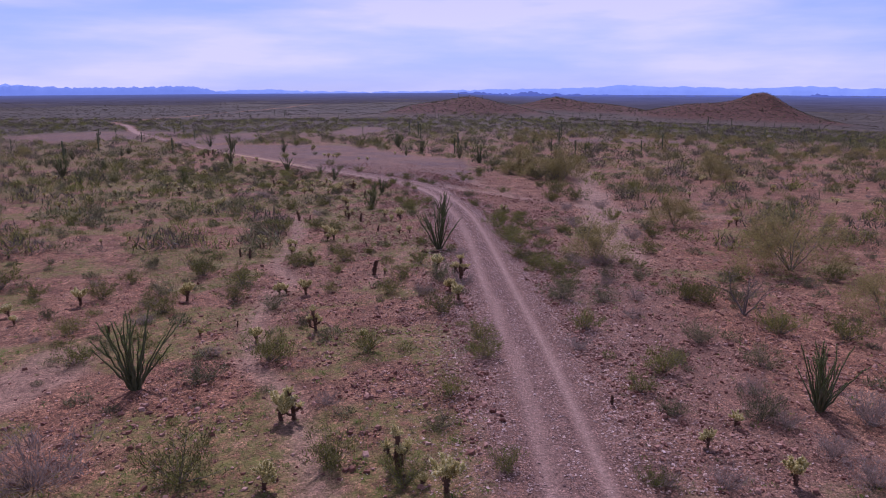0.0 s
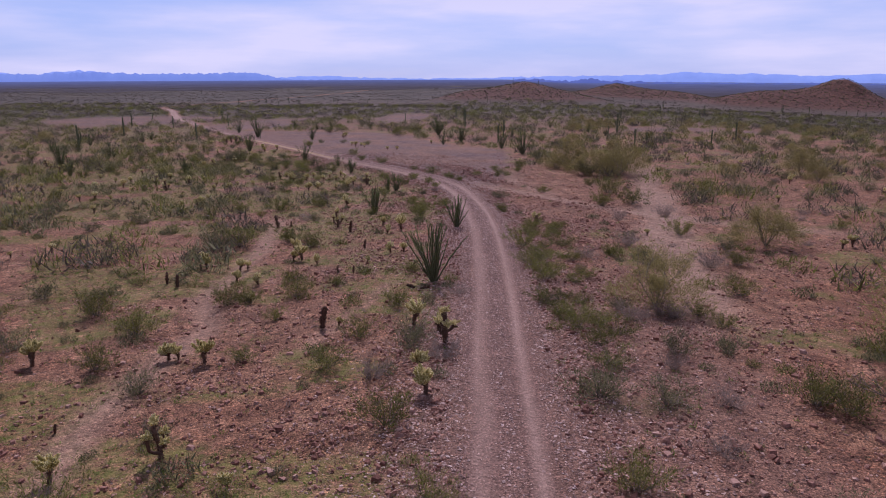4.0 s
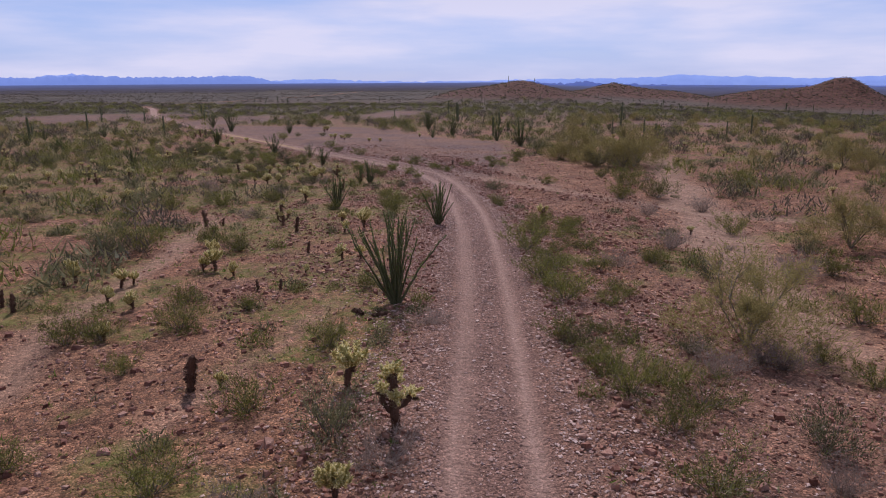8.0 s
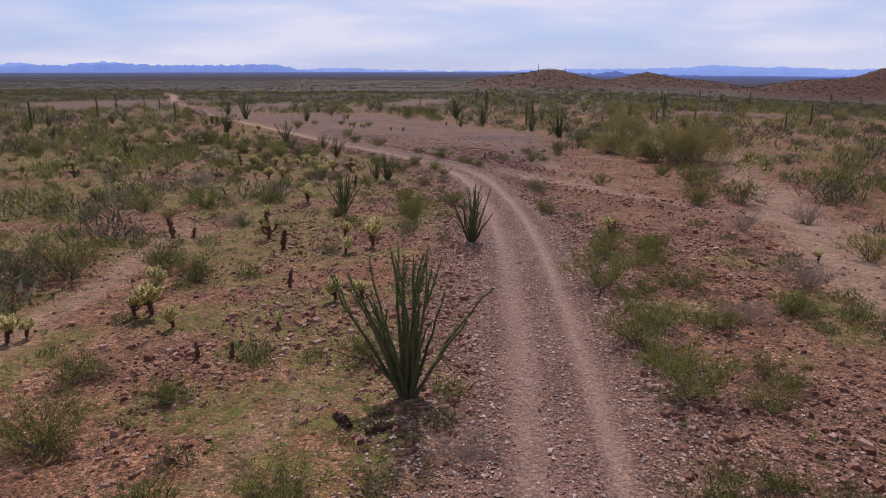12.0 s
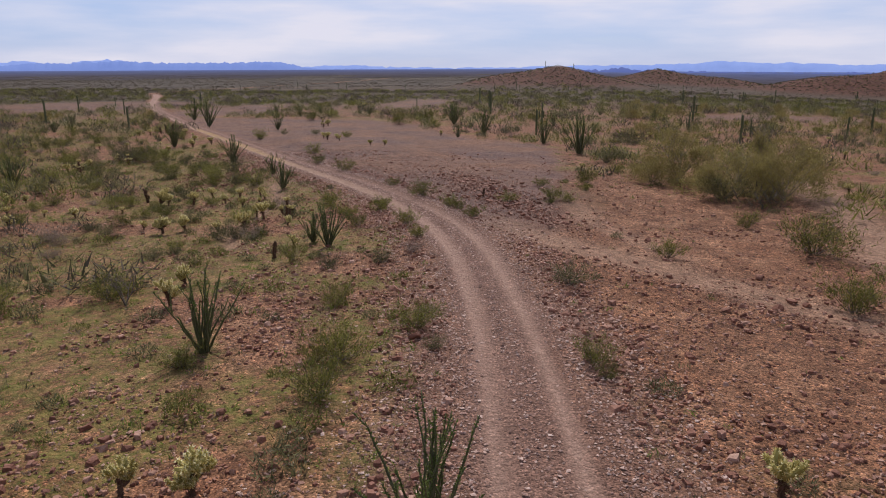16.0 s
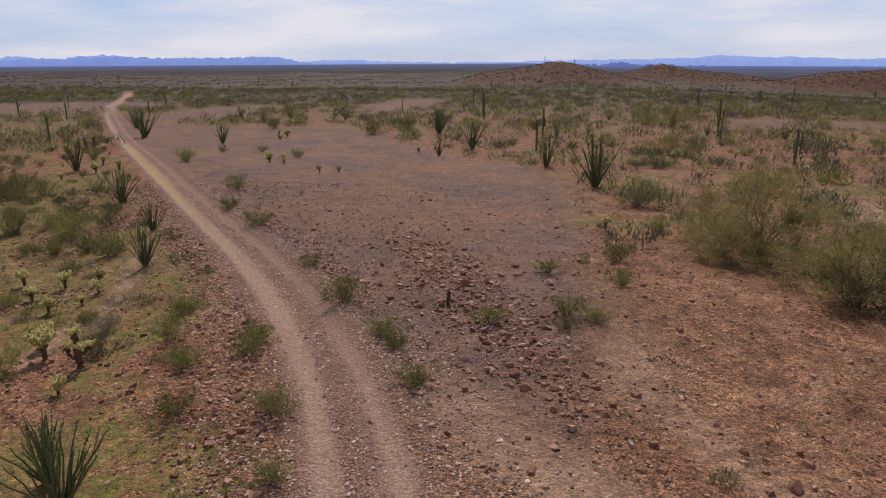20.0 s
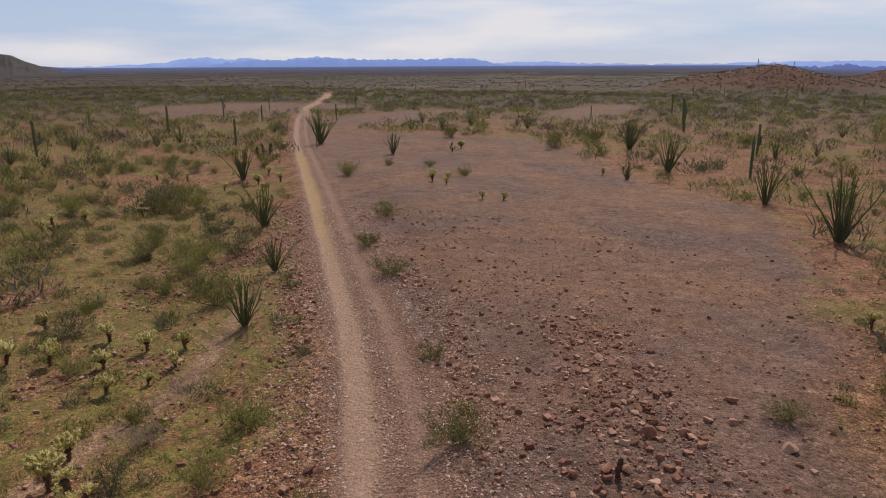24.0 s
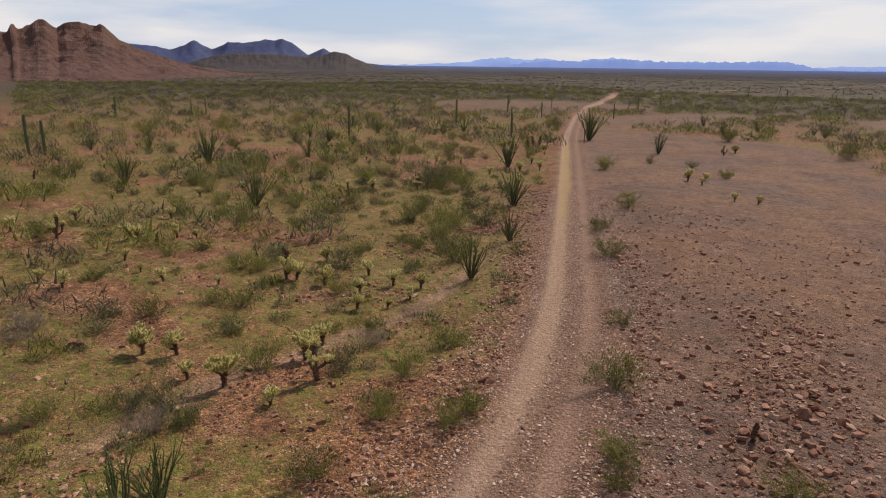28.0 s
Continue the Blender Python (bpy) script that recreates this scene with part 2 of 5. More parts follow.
def plant(name, *colours, rough=0.75, scale=9.0, island=0.5, shine=0.2, thin=0.0):
    """A leaf, stem or bark: colours from dark to light, varied by grain and from piece to piece."""
    m, n, l, b = material(name)
    fac = noise_node(n, l, scale, 4, 0.6, n.new("ShaderNodeNewGeometry").outputs["Position"])
    own = n.new("ShaderNodeNewGeometry").outputs["Random Per Island"]
    each = n.new("ShaderNodeObjectInfo").outputs["Random"]
    fac = math_node(n, l, "ADD", math_node(n, l, "MULTIPLY", fac, 1 - island), math_node(n, l, "MULTIPLY", own, island))
    fac = math_node(n, l, "ADD", math_node(n, l, "MULTIPLY", fac, 0.8), math_node(n, l, "MULTIPLY", each, 0.2))
    k = len(colours) - 1
    col = ramp_node(n, l, fac, *[(0.2 + 0.6 * i / k, c) for i, c in enumerate(colours)])
    l.new(col, b.inputs["Base Color"])
    b.inputs["Roughness"].default_value, b.inputs["Specular IOR Level"].default_value = rough, shine
    if thin:
        # light passes through thin leaves and spines
        glow, both = n.new("ShaderNodeBsdfTranslucent"), n.new("ShaderNodeMixShader")
        both.inputs[0].default_value = thin
        l.new(col, glow.inputs["Color"])
        l.new(b.outputs[0], both.inputs[1])
        l.new(glow.outputs[0], both.inputs[2])
        l.new(both.outputs[0], n["Material Output"].inputs["Surface"])
    return m


def rocky(name, *colours, grain=6.0, relief=0.03):
    m, n, l, b = material(name)
    at = n.new("ShaderNodeNewGeometry").outputs["Position"]
    fac = noise_node(n, l, grain, 6, 0.7, at)
    own = n.new("ShaderNodeNewGeometry").outputs["Random Per Island"]
    each = n.new("ShaderNodeObjectInfo").outputs["Random"]
    fac = math_node(n, l, "ADD", math_node(n, l, "MULTIPLY", fac, 0.5), math_node(n, l, "MULTIPLY", math_node(n, l, "FRACT", math_node(n, l, "ADD", own, each)), 0.5))
    k = len(colours) - 1
    l.new(ramp_node(n, l, fac, *[(0.2 + 0.6 * i / k, c) for i, c in enumerate(colours)]), b.inputs["Base Color"])
    b.inputs["Roughness"].default_value, b.inputs["Specular IOR Level"].default_value = 0.85, 0.25
    l.new(bump_node(n, l, noise_node(n, l, grain * 4, 5, 0.7, at), relief, 0.7), b.inputs["Normal"])
    return m


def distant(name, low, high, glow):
    """Far land as a backdrop: the blue haze of miles of air is put into its colour and glow."""
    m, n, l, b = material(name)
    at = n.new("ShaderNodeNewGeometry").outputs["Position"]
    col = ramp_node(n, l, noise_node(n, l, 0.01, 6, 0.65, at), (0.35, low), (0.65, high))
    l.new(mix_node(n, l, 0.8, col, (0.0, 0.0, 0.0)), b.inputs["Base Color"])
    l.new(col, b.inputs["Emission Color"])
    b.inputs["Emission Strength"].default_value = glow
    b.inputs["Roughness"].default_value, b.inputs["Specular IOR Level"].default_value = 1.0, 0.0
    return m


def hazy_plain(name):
    """The far plain: dark scrub, with haze that blues by distance put into its colour and glow."""
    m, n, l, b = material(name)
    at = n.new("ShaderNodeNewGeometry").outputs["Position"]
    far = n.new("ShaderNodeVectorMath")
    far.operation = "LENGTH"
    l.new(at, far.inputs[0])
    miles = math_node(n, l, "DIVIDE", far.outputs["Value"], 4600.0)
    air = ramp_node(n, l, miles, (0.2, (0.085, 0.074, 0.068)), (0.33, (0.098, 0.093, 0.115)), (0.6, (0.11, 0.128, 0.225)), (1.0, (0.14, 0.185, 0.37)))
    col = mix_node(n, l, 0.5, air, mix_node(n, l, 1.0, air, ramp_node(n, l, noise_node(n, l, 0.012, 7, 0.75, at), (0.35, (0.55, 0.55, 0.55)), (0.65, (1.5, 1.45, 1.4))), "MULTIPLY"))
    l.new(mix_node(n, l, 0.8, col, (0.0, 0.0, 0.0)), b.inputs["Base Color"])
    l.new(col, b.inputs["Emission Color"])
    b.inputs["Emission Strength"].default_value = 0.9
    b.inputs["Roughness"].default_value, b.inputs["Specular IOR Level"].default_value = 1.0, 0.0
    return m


EARTH = earth("stony_soil")
CANE = plant("ocotillo_cane", (0.06, 0.06, 0.028), (0.10, 0.10, 0.045), (0.16, 0.145, 0.08))
CANE_LEAF = plant("ocotillo_leaf", (0.065, 0.105, 0.022), (0.115, 0.165, 0.036), (0.19, 0.235, 0.06), thin=0.35)
CHOLLA_TRUNK = plant("cholla_trunk", (0.06, 0.03, 0.02), (0.115, 0.06, 0.038), (0.19, 0.115, 0.074), rough=0.9)
CHOLLA_JOINT = plant("cholla_spines", (0.55, 0.44, 0.16), (0.82, 0.72, 0.34), (0.96, 0.90, 0.60), rough=0.6, island=0.7, thin=0.6)
CHOLLA_FLESH = plant("cholla_flesh", (0.28, 0.24, 0.07), (0.44, 0.38, 0.12), (0.60, 0.53, 0.20), rough=0.8, thin=0.3)
CHOLLA_OLD = plant("cholla_old_spines", (0.12, 0.08, 0.04), (0.24, 0.17, 0.085), (0.38, 0.29, 0.15), rough=0.8, island=0.7, thin=0.4)
SAGUARO = plant("saguaro_skin", (0.06, 0.075, 0.035), (0.10, 0.115, 0.055), (0.15, 0.155, 0.08), rough=0.6)
TWIG = plant("grey_twig", (0.10, 0.075, 0.055), (0.18, 0.145, 0.115), (0.27, 0.225, 0.18))
CREOSOTE = plant("creosote_leaf", (0.07, 0.056, 0.02), (0.118, 0.116, 0.028), (0.22, 0.22, 0.05), (0.38, 0.36, 0.10), thin=0.27)
BURSAGE = plant("bursage_leaf", (0.055, 0.048, 0.026), (0.105, 0.102, 0.046), (0.20, 0.19, 0.083), (0.31, 0.29, 0.14), thin=0.27)
DRY = plant("dry_twig", (0.18, 0.13, 0.10), (0.29, 0.22, 0.175), (0.40, 0.325, 0.26), thin=0.35)
PALO = plant("palo_verde_leaf", (0.19, 0.145, 0.06), (0.25, 0.205, 0.07), (0.33, 0.275, 0.095), (0.42, 0.355, 0.15), thin=0.45)
PALO_BARK = plant("palo_verde_bark", (0.13, 0.11, 0.07), (0.21, 0.18, 0.12), (0.30, 0.26, 0.19))
FAR_BUSH = plant("far_bush_leaf", (0.07, 0.058, 0.04), (0.105, 0.087, 0.06), (0.15, 0.122, 0.083), thin=0.3)
GRASS = plant("spring_grass", (0.10, 0.16, 0.022), (0.17, 0.235, 0.042), (0.29, 0.32, 0.08), thin=0.4)
STRAW = plant("straw_grass", (0.20, 0.16, 0.07), (0.31, 0.25, 0.12), (0.42, 0.35, 0.18), thin=0.4)
ROCK = rocky("volcanic_rock", (0.13, 0.052, 0.034), (0.25, 0.112, 0.072), (0.36, 0.185, 0.125), (0.52, 0.33, 0.24))
PEBBLE = rocky("field_pebble", (0.13, 0.055, 0.036), (0.26, 0.125, 0.082), (0.41, 0.23, 0.16), (0.62, 0.42, 0.32))
GRAVEL = rocky("pale_gravel", (0.17, 0.094, 0.07), (0.37, 0.225, 0.172), (0.56, 0.385, 0.305), (0.72, 0.55, 0.46))
# three depths of haze, painted as blue tones that glow
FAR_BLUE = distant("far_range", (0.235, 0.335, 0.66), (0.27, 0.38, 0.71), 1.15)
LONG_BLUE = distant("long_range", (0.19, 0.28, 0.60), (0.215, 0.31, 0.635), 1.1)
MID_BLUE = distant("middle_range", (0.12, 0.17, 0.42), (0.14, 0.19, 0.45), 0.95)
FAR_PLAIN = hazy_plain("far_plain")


# ---- ground ----
def steps(knots):
    """Coordinates whose spacing grows away from the walk: (from, to, spacing) stretches."""
    out = []
    for a, b, s0, s1 in knots:
        x, s = a, s0
        k = max(2, int(round(2 * (b - a) / (s0 + s1))))
        u = np.arange(k) / k
        out.append(a + (b - a) * (u * s0 + u * u * (s1 - s0) / 2) / (s0 + (s1 - s0) / 2))
    return np.concatenate(out + [[knots[-1][1]]])


def road_offset(x, y):
    """Distance across the track from its middle, in metres."""
    slope = (ridge(y + 1.0) - ridge(y - 1.0)) / 2.0
    return (x - ridge_smooth(y)) / np.sqrt(1 + slope * slope)


def ridge_smooth(y):
    return sum(ridge(y + k) for k in (-4, -2, 0, 2, 4)) / 5


def band(v, centre, half, soft):
    return 1 - smooth(half - soft, half + soft, np.abs(v - centre))


def sandy(x, y):
    """The old vehicle trail that leaves the bend, and the shallow washes and footpaths beside the track."""
    trail = band(y + 0.30 * vnoise(x / 3, y / 3, 3), np.interp(x, (-4, 1, 5, 12, 20, 40), (108.5, 103.2, 98.8, 92.4, 87, 80)), 1.9, 1.2) * smooth(-3, 0.5, x) * (1 - smooth(30, 40, x))
    w1 = band(x + 1.2 * (vnoise(x / 4, y / 5, 4) - 0.5), np.interp(y, (20, 24, 29, 33, 45, 51, 57, 67, 75, 85), (-4, -5, -7, -10, -11.5, -12, -14, -14, -16, -19)), 0.75, 0.7) * (1 - smooth(76, 84, y))
    w2 = band(x + 2.5 * vnoise(x / 5, y / 6, 5), np.interp(y, (50, 70, 85, 100, 130, 150), (16, 17.5, 21, 23, 27, 30)), 2.2, 1.4) * smooth(48, 58, y) * (1 - smooth(140, 150, y))
    w3 = band(x + 0.8 * (vnoise(x / 3, y / 4, 6) - 0.5), np.interp(y, (99, 104, 107, 114, 119, 126), (-14.5, -16, -17, -17, -19, -23)), 0.6, 0.6) * smooth(97, 101, y) * (1 - smooth(122, 127, y))
    w4 = 1 - smooth(0.7, 1.1, np.hypot((x + 19 + 2 * vnoise(x / 3, y / 3, 8)) / 3.0, (y - 32) / 5.5))
    w5 = band(x + 0.6 * (vnoise(x / 2, y / 3, 9) - 0.5), np.interp(y, (46, 51, 56, 60), (-5.5, -4.2, -3.2, -2.6)), 0.4, 0.5) * smooth(45, 48, y) * (1 - smooth(57, 60, y))
    w6 = band(x + 0.8 * (vnoise(x / 3, y / 4, 10) - 0.5), np.interp(y, (97, 100, 104, 107, 111), (9.8, 8.4, 6.7, 5.7, 5.5)), 1.0, 0.9) * smooth(96, 99, y) * (1 - smooth(110, 113, y))
    return np.clip(0.75 * trail + 0.6 * w6 + 0.75 * w1 + 0.95 * w2 + 0.9 * w3 + 0.7 * w4 + 0.5 * w5, 0, 1)


def bare_ground(x, y):
    """Desert pavement: dark gravel with next to no plants."""
    wob = 4 * (vnoise(x / 6, y / 6, 7) - 0.5)
    d = x - ridge(y)
    edge = np.interp(y, (100, 115, 120, 126, 137, 147, 159, 171, 200, 212, 218), (6, 4.5, 4, 5.5, 7, 6, 2.5, -7, -20, -31, -40))

    def spot(cx, cy, rx, ry):
        return 1 - smooth(0.8, 1.1, np.sqrt(((x - cx + wob) / rx) ** 2 + ((y - cy + wob) / ry) ** 2))

    a = smooth(1.5, 2.5, d) * (1 - smooth(-2.4, 2.0, x + 1.1 * wob - edge)) * smooth(98, 106, y) * (1 - smooth(208, 216, y))
    return np.clip(a + spot(-78, 255, 13, 42) + spot(-36, 305, 13, 45) + spot(-138, 275, 34, 40) + spot(60, 230, 22, 12), 0, 1)


def slope_clear(x, y):
    """The stony slope beside the bend, where little grows."""
    return smooth(2.0, 4.0, x - ridge(y)) * (1 - smooth(16, 20, x)) * smooth(72, 80, y) * (1 - smooth(116, 122, y))


# patches of spring grass: x, y, reach
LUSH = ((-15.2, 88.2, 4.0), (-3.8, 87.6, 2.4), (-24.5, 105, 5), (-24, 123, 6), (-37, 133.5, 6), (-17, 116.5, 3.5), (-11.2, 99.3, 2.5), (-27, 116.5, 4), (-42, 138, 6), (-33, 128, 5),
        (-34, 106, 4), (-15.4, 111.7, 2.5), (-3.1, 83.8, 2.4), (-13.2, 80.5, 4), (-11.3, 75.7, 3), (-20, 119, 3), (-1.5, 67, 2), (-29, 83, 4), (-22, 96, 3), (-46, 118, 6), (-19, 34, 2.5), (-12, 92.5, 2.2))


def grassy(x, y):
    d = x - ridge(y)
    g = vnoise(x / 8 + 5, y / 5, 11) * 0.55 + vnoise(x / 2.6, y / 2.2, 12) * 0.45
    lush = 0.10 * np.exp(-(((x + 8) / 6) ** 2 + ((y - 93) / 13) ** 2)) - 0.14 * np.exp(-(((x + 10) / 7) ** 2 + ((y - 46) / 9) ** 2))
    for cx, cy, r in LUSH:
        lush = lush + 0.29 * np.exp(-((x - cx) ** 2 + (y - cy) ** 2) / (r * r))
    return smooth(0.55, 0.66, g + lush + 0.10 * smooth(2, 10, -d) + 0.05 * smooth(80, 110, y) * smooth(2, 10, -d) - 0.12 * smooth(0, 4, d) * (1 - 0.9 * smooth(116, 132, y))) * (1 - slope_clear(x, y)) + 0.45 * np.exp(-(((x - 5) / 1.6) ** 2 + ((y - 115) / 5) ** 2))


def fine_height(x, y):
    """The ground with its bumps, ruts and verges."""
    d = np.abs(road_offset(x, y))
    off = smooth(1.6, 3.0, d)
    z = H(x, y)
    z = z + off * (0.16 * (vnoise(x / 2.3, y / 2.3, 21) - 0.5) + 0.07 * (vnoise(x / 0.7, y / 0.7, 22) - 0.5))
    z = z - 0.06 * band(d, 0.86, 0.25, 0.15) + 0.05 * band(d, 1.75, 0.35, 0.3)
    z = z - 0.12 * sandy(x, y) * off
    far = smooth(120, 400, np.hypot(x, y - 80))
    return z + far * 1.6 * (vnoise(x / 45, y / 45, 23) - 0.5)


def build_ground():
    xs = steps([(-4600, -700, 400, 60), (-700, -120, 60, 5), (-120, -30, 5, 0.5), (-30, 34, 0.38, 0.38), (34, 110, 0.55, 4.5), (110, 560, 4.5, 7), (560, 900, 6, 60), (900, 4600, 60, 400)])
    ys = steps([(-4600, -500, 500, 60), (-500, 0, 60, 2.5), (0, 22, 1.2, 0.35), (22, 150, 0.38, 0.38), (150, 260, 0.45, 1.6), (260, 640, 1.8, 5), (640, 900, 5, 18), (900, 4700, 20, 160)])
    gx, gy = np.meshgrid(xs, ys)
    gx = gx + ridge_smooth(gy)
    gz = fine_height(gx, gy)
    rows, cols = gx.shape
    me = bpy.data.meshes.new("ground")
    verts = np.stack([gx, gy, gz], -1).reshape(-1, 3)
    i = (np.arange(rows - 1)[:, None] * cols + np.arange(cols - 1)).reshape(-1)
    faces = np.stack([i, i + 1, i + cols + 1, i + cols], -1)
    me.from_pydata(verts.tolist(), [], faces.tolist())
    me.polygons.foreach_set("use_smooth", [True] * len(me.polygons))
    x, y = verts[:, 0], verts[:, 1]
    d = road_offset(x, y)
    on = smooth(-70, -50, y) * (1 - smooth(380, 420, y))
    wander = 0.12 * (vnoise(x / 4, y / 4, 31) - 0.5)
    near = 1 - smooth(220, 300, y)
    values = {
        "rut": np.maximum(band(np.abs(d + wander), 0.88 - 0.06 * smooth(95, 110, y), 0.20 + 0.14 * smooth(80, 96, y) + 0.16 * smooth(98, 112, y) * (d < 0), 0.2) * (1.0 - 0.62 * smooth(100, 112, y) * (d > 0)) * near, band(d, 0, 1.5, 0.6) * (1 - near)) * on,
        "gravel": np.maximum(band(d + wander * 4, 0, 1.75, 0.6), np.maximum(0.75 * band(d + wander * 6, 0, 3.4, 1.2) * (1 - smooth(86, 100, y)), 0.55 * band(d + 12 * wander, 6.5, 4.0, 2.0) * (1 - smooth(56, 66, y)))) * on,
        "clay": band(d + wander * 3, -0.72, 0.5, 0.4) * (0.12 * smooth(104, 114, y) + 0.75 * smooth(126, 146, y) * (0.45 + 0.9 * vnoise(x / 1.3, y / 5, 33))) * (1 - smooth(172, 190, y)),
        "wash": sandy(x, y) * (1 - band(d, 0, 1.6, 0.5)),
        "bare": bare_ground(x, y),
        "scrub": np.maximum(smooth(120, 330, np.hypot(x, y - 60)) * 0.85, smooth(260, 600, np.hypot(x, y - 60)) * 0.97) * (1 - 0.8 * bare_ground(x, y)) * (1 - band(d, 0, 3, 1)),
        "red": smooth(1.2, 4.0, sum(hill(x, y, *spec) for spec in HILLS)),
        "grass": grassy(x, y) * (1 - bare_ground(x, y)) * (1 - sandy(x, y)) * smooth(2.0, 4.0, np.abs(d)),
    }
    for key, v in values.items():
        me.attributes.new(key, "FLOAT", "POINT").data.foreach_set("value", np.ascontiguousarray(v, dtype=np.float32))
    me.materials.append(EARTH)
    return tagged(new("ground", me), "stony reddish desert ground with a two-rut gravel track", "ground", kind="structure")


build_ground()


# ---- far land ----
def spot_at(azimuth, dist):
    return 4 + dist * math.sin(radians(azimuth)), 90 + dist * math.cos(radians(azimuth))


def mountain_range(name, label, mat, dist, depth, knots, base, rough, seed, columns=260, rows=26, steep=1.9, foot=0.0):
    """A range along a part of the horizon: crest heights in metres by azimuth, with ridged flanks."""
    a0, a1 = knots[0][0], knots[-1][0]
    verts, faces = [], []
    for i in range(columns + 1):
        a = a0 + (a1 - a0) * i / columns
        for j in range(rows + 1):
            u = j / rows * 1.35
            d = dist - depth + depth * u
            x, y = spot_at(a, d)
            drift = 4.5 * (float(vnoise(np.float64(x / depth * 9), np.float64(y / depth * 9), seed + 5)) - 0.5) * (1 - u) * (rough > 0.5) if u < 1 else 0.0
            crest = float(np.interp(a + drift, [k[0] for k in knots], [k[1] for k in knots]))
            rise = foot * u + (1 - foot) * u ** steep if u < 1 else max(0.0, 1 - (u - 1) * 2.2)
            w = depth / 5
            n1 = 1 - abs(2 * float(vnoise(np.float64(x / w), np.float64(y / w), seed)) - 1)
            n2 = 1 - abs(2 * float(vnoise(np.float64(x / w * 2.7), np.float64(y / w * 2.7), seed + 1)) - 1)
            n3 = 0.6 * float(vnoise(np.float64(x / w * 7), np.float64(y / w * 7), seed + 2)) + 0.4 * float(vnoise(np.float64(x / w * 19), np.float64(y / w * 19), seed + 3))
            k = 1 + rough * ((n1 - 0.6) * 0.6 + (n2 - 0.5) * 0.4 + (n3 - 0.5) * 0.8)
            top = 1 + rough * ((n2 - 0.5) * 0.12 + (n3 - 0.5) * 0.2)
            verts.append((x, y, base - 2 + (crest - base) * (min(rise * k, top) if rise < 0.97 else top)))
    for i in range(columns):
        for j in range(rows):
            p = i * (rows + 1) + j
            faces.append((p, p + rows + 1, p + rows + 2, p + 1))
    me = bpy.data.meshes.new(name)
    me.from_pydata(verts, [], faces)
    me.materials.append(mat)
    me.polygons.foreach_set("use_smooth", [rough < 0.5] * len(faces))
    return tagged(new(name, me), label, "mountain", kind="structure")


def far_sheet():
    """A backdrop sheet with painted haze, laid over the ground under the far ranges."""
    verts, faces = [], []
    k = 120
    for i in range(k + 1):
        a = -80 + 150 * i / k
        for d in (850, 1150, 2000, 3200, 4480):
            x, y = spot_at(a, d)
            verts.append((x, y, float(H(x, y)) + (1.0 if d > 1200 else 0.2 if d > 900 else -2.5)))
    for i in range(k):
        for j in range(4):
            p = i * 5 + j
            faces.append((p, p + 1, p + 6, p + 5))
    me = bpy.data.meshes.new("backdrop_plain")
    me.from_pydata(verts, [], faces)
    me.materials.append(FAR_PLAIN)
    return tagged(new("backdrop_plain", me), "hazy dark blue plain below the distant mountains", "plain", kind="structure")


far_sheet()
mountain_range("backdrop_range_far", "pale haze-blue mountain range along the horizon", FAR_BLUE, 4700, 220,
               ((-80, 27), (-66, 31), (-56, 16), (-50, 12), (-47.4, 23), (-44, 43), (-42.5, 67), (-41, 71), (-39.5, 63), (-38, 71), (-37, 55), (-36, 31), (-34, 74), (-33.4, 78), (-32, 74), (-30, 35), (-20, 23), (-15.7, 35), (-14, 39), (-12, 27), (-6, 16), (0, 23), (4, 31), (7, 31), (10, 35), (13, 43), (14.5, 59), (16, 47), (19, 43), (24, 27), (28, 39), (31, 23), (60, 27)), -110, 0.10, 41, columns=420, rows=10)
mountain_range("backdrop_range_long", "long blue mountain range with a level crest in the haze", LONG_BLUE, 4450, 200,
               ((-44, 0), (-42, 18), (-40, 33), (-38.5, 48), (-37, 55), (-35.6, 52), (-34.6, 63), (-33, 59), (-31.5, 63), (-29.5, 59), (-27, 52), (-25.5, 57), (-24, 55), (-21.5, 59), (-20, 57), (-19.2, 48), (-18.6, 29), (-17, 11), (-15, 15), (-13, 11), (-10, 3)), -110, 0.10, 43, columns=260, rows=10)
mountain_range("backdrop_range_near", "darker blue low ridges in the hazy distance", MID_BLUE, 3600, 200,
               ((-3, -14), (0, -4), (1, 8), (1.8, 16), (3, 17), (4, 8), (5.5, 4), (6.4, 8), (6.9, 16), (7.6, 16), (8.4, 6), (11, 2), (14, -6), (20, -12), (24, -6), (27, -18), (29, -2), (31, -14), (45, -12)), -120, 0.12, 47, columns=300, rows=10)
# the air's haze is painted into this rock's blue-grey tones
mountain_range("mountain_middle", "jagged desert mountain in haze-tinted blue-grey beyond the scrub plain", rocky("hazed_rock", (0.04, 0.054, 0.14), (0.052, 0.067, 0.165), (0.07, 0.085, 0.195), grain=0.02, relief=8.0), 2400, 500,
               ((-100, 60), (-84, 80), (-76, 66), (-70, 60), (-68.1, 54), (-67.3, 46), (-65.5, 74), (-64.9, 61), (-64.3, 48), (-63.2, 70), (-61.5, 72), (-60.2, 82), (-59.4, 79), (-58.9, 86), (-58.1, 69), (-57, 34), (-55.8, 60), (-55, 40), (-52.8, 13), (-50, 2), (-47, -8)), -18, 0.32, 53)
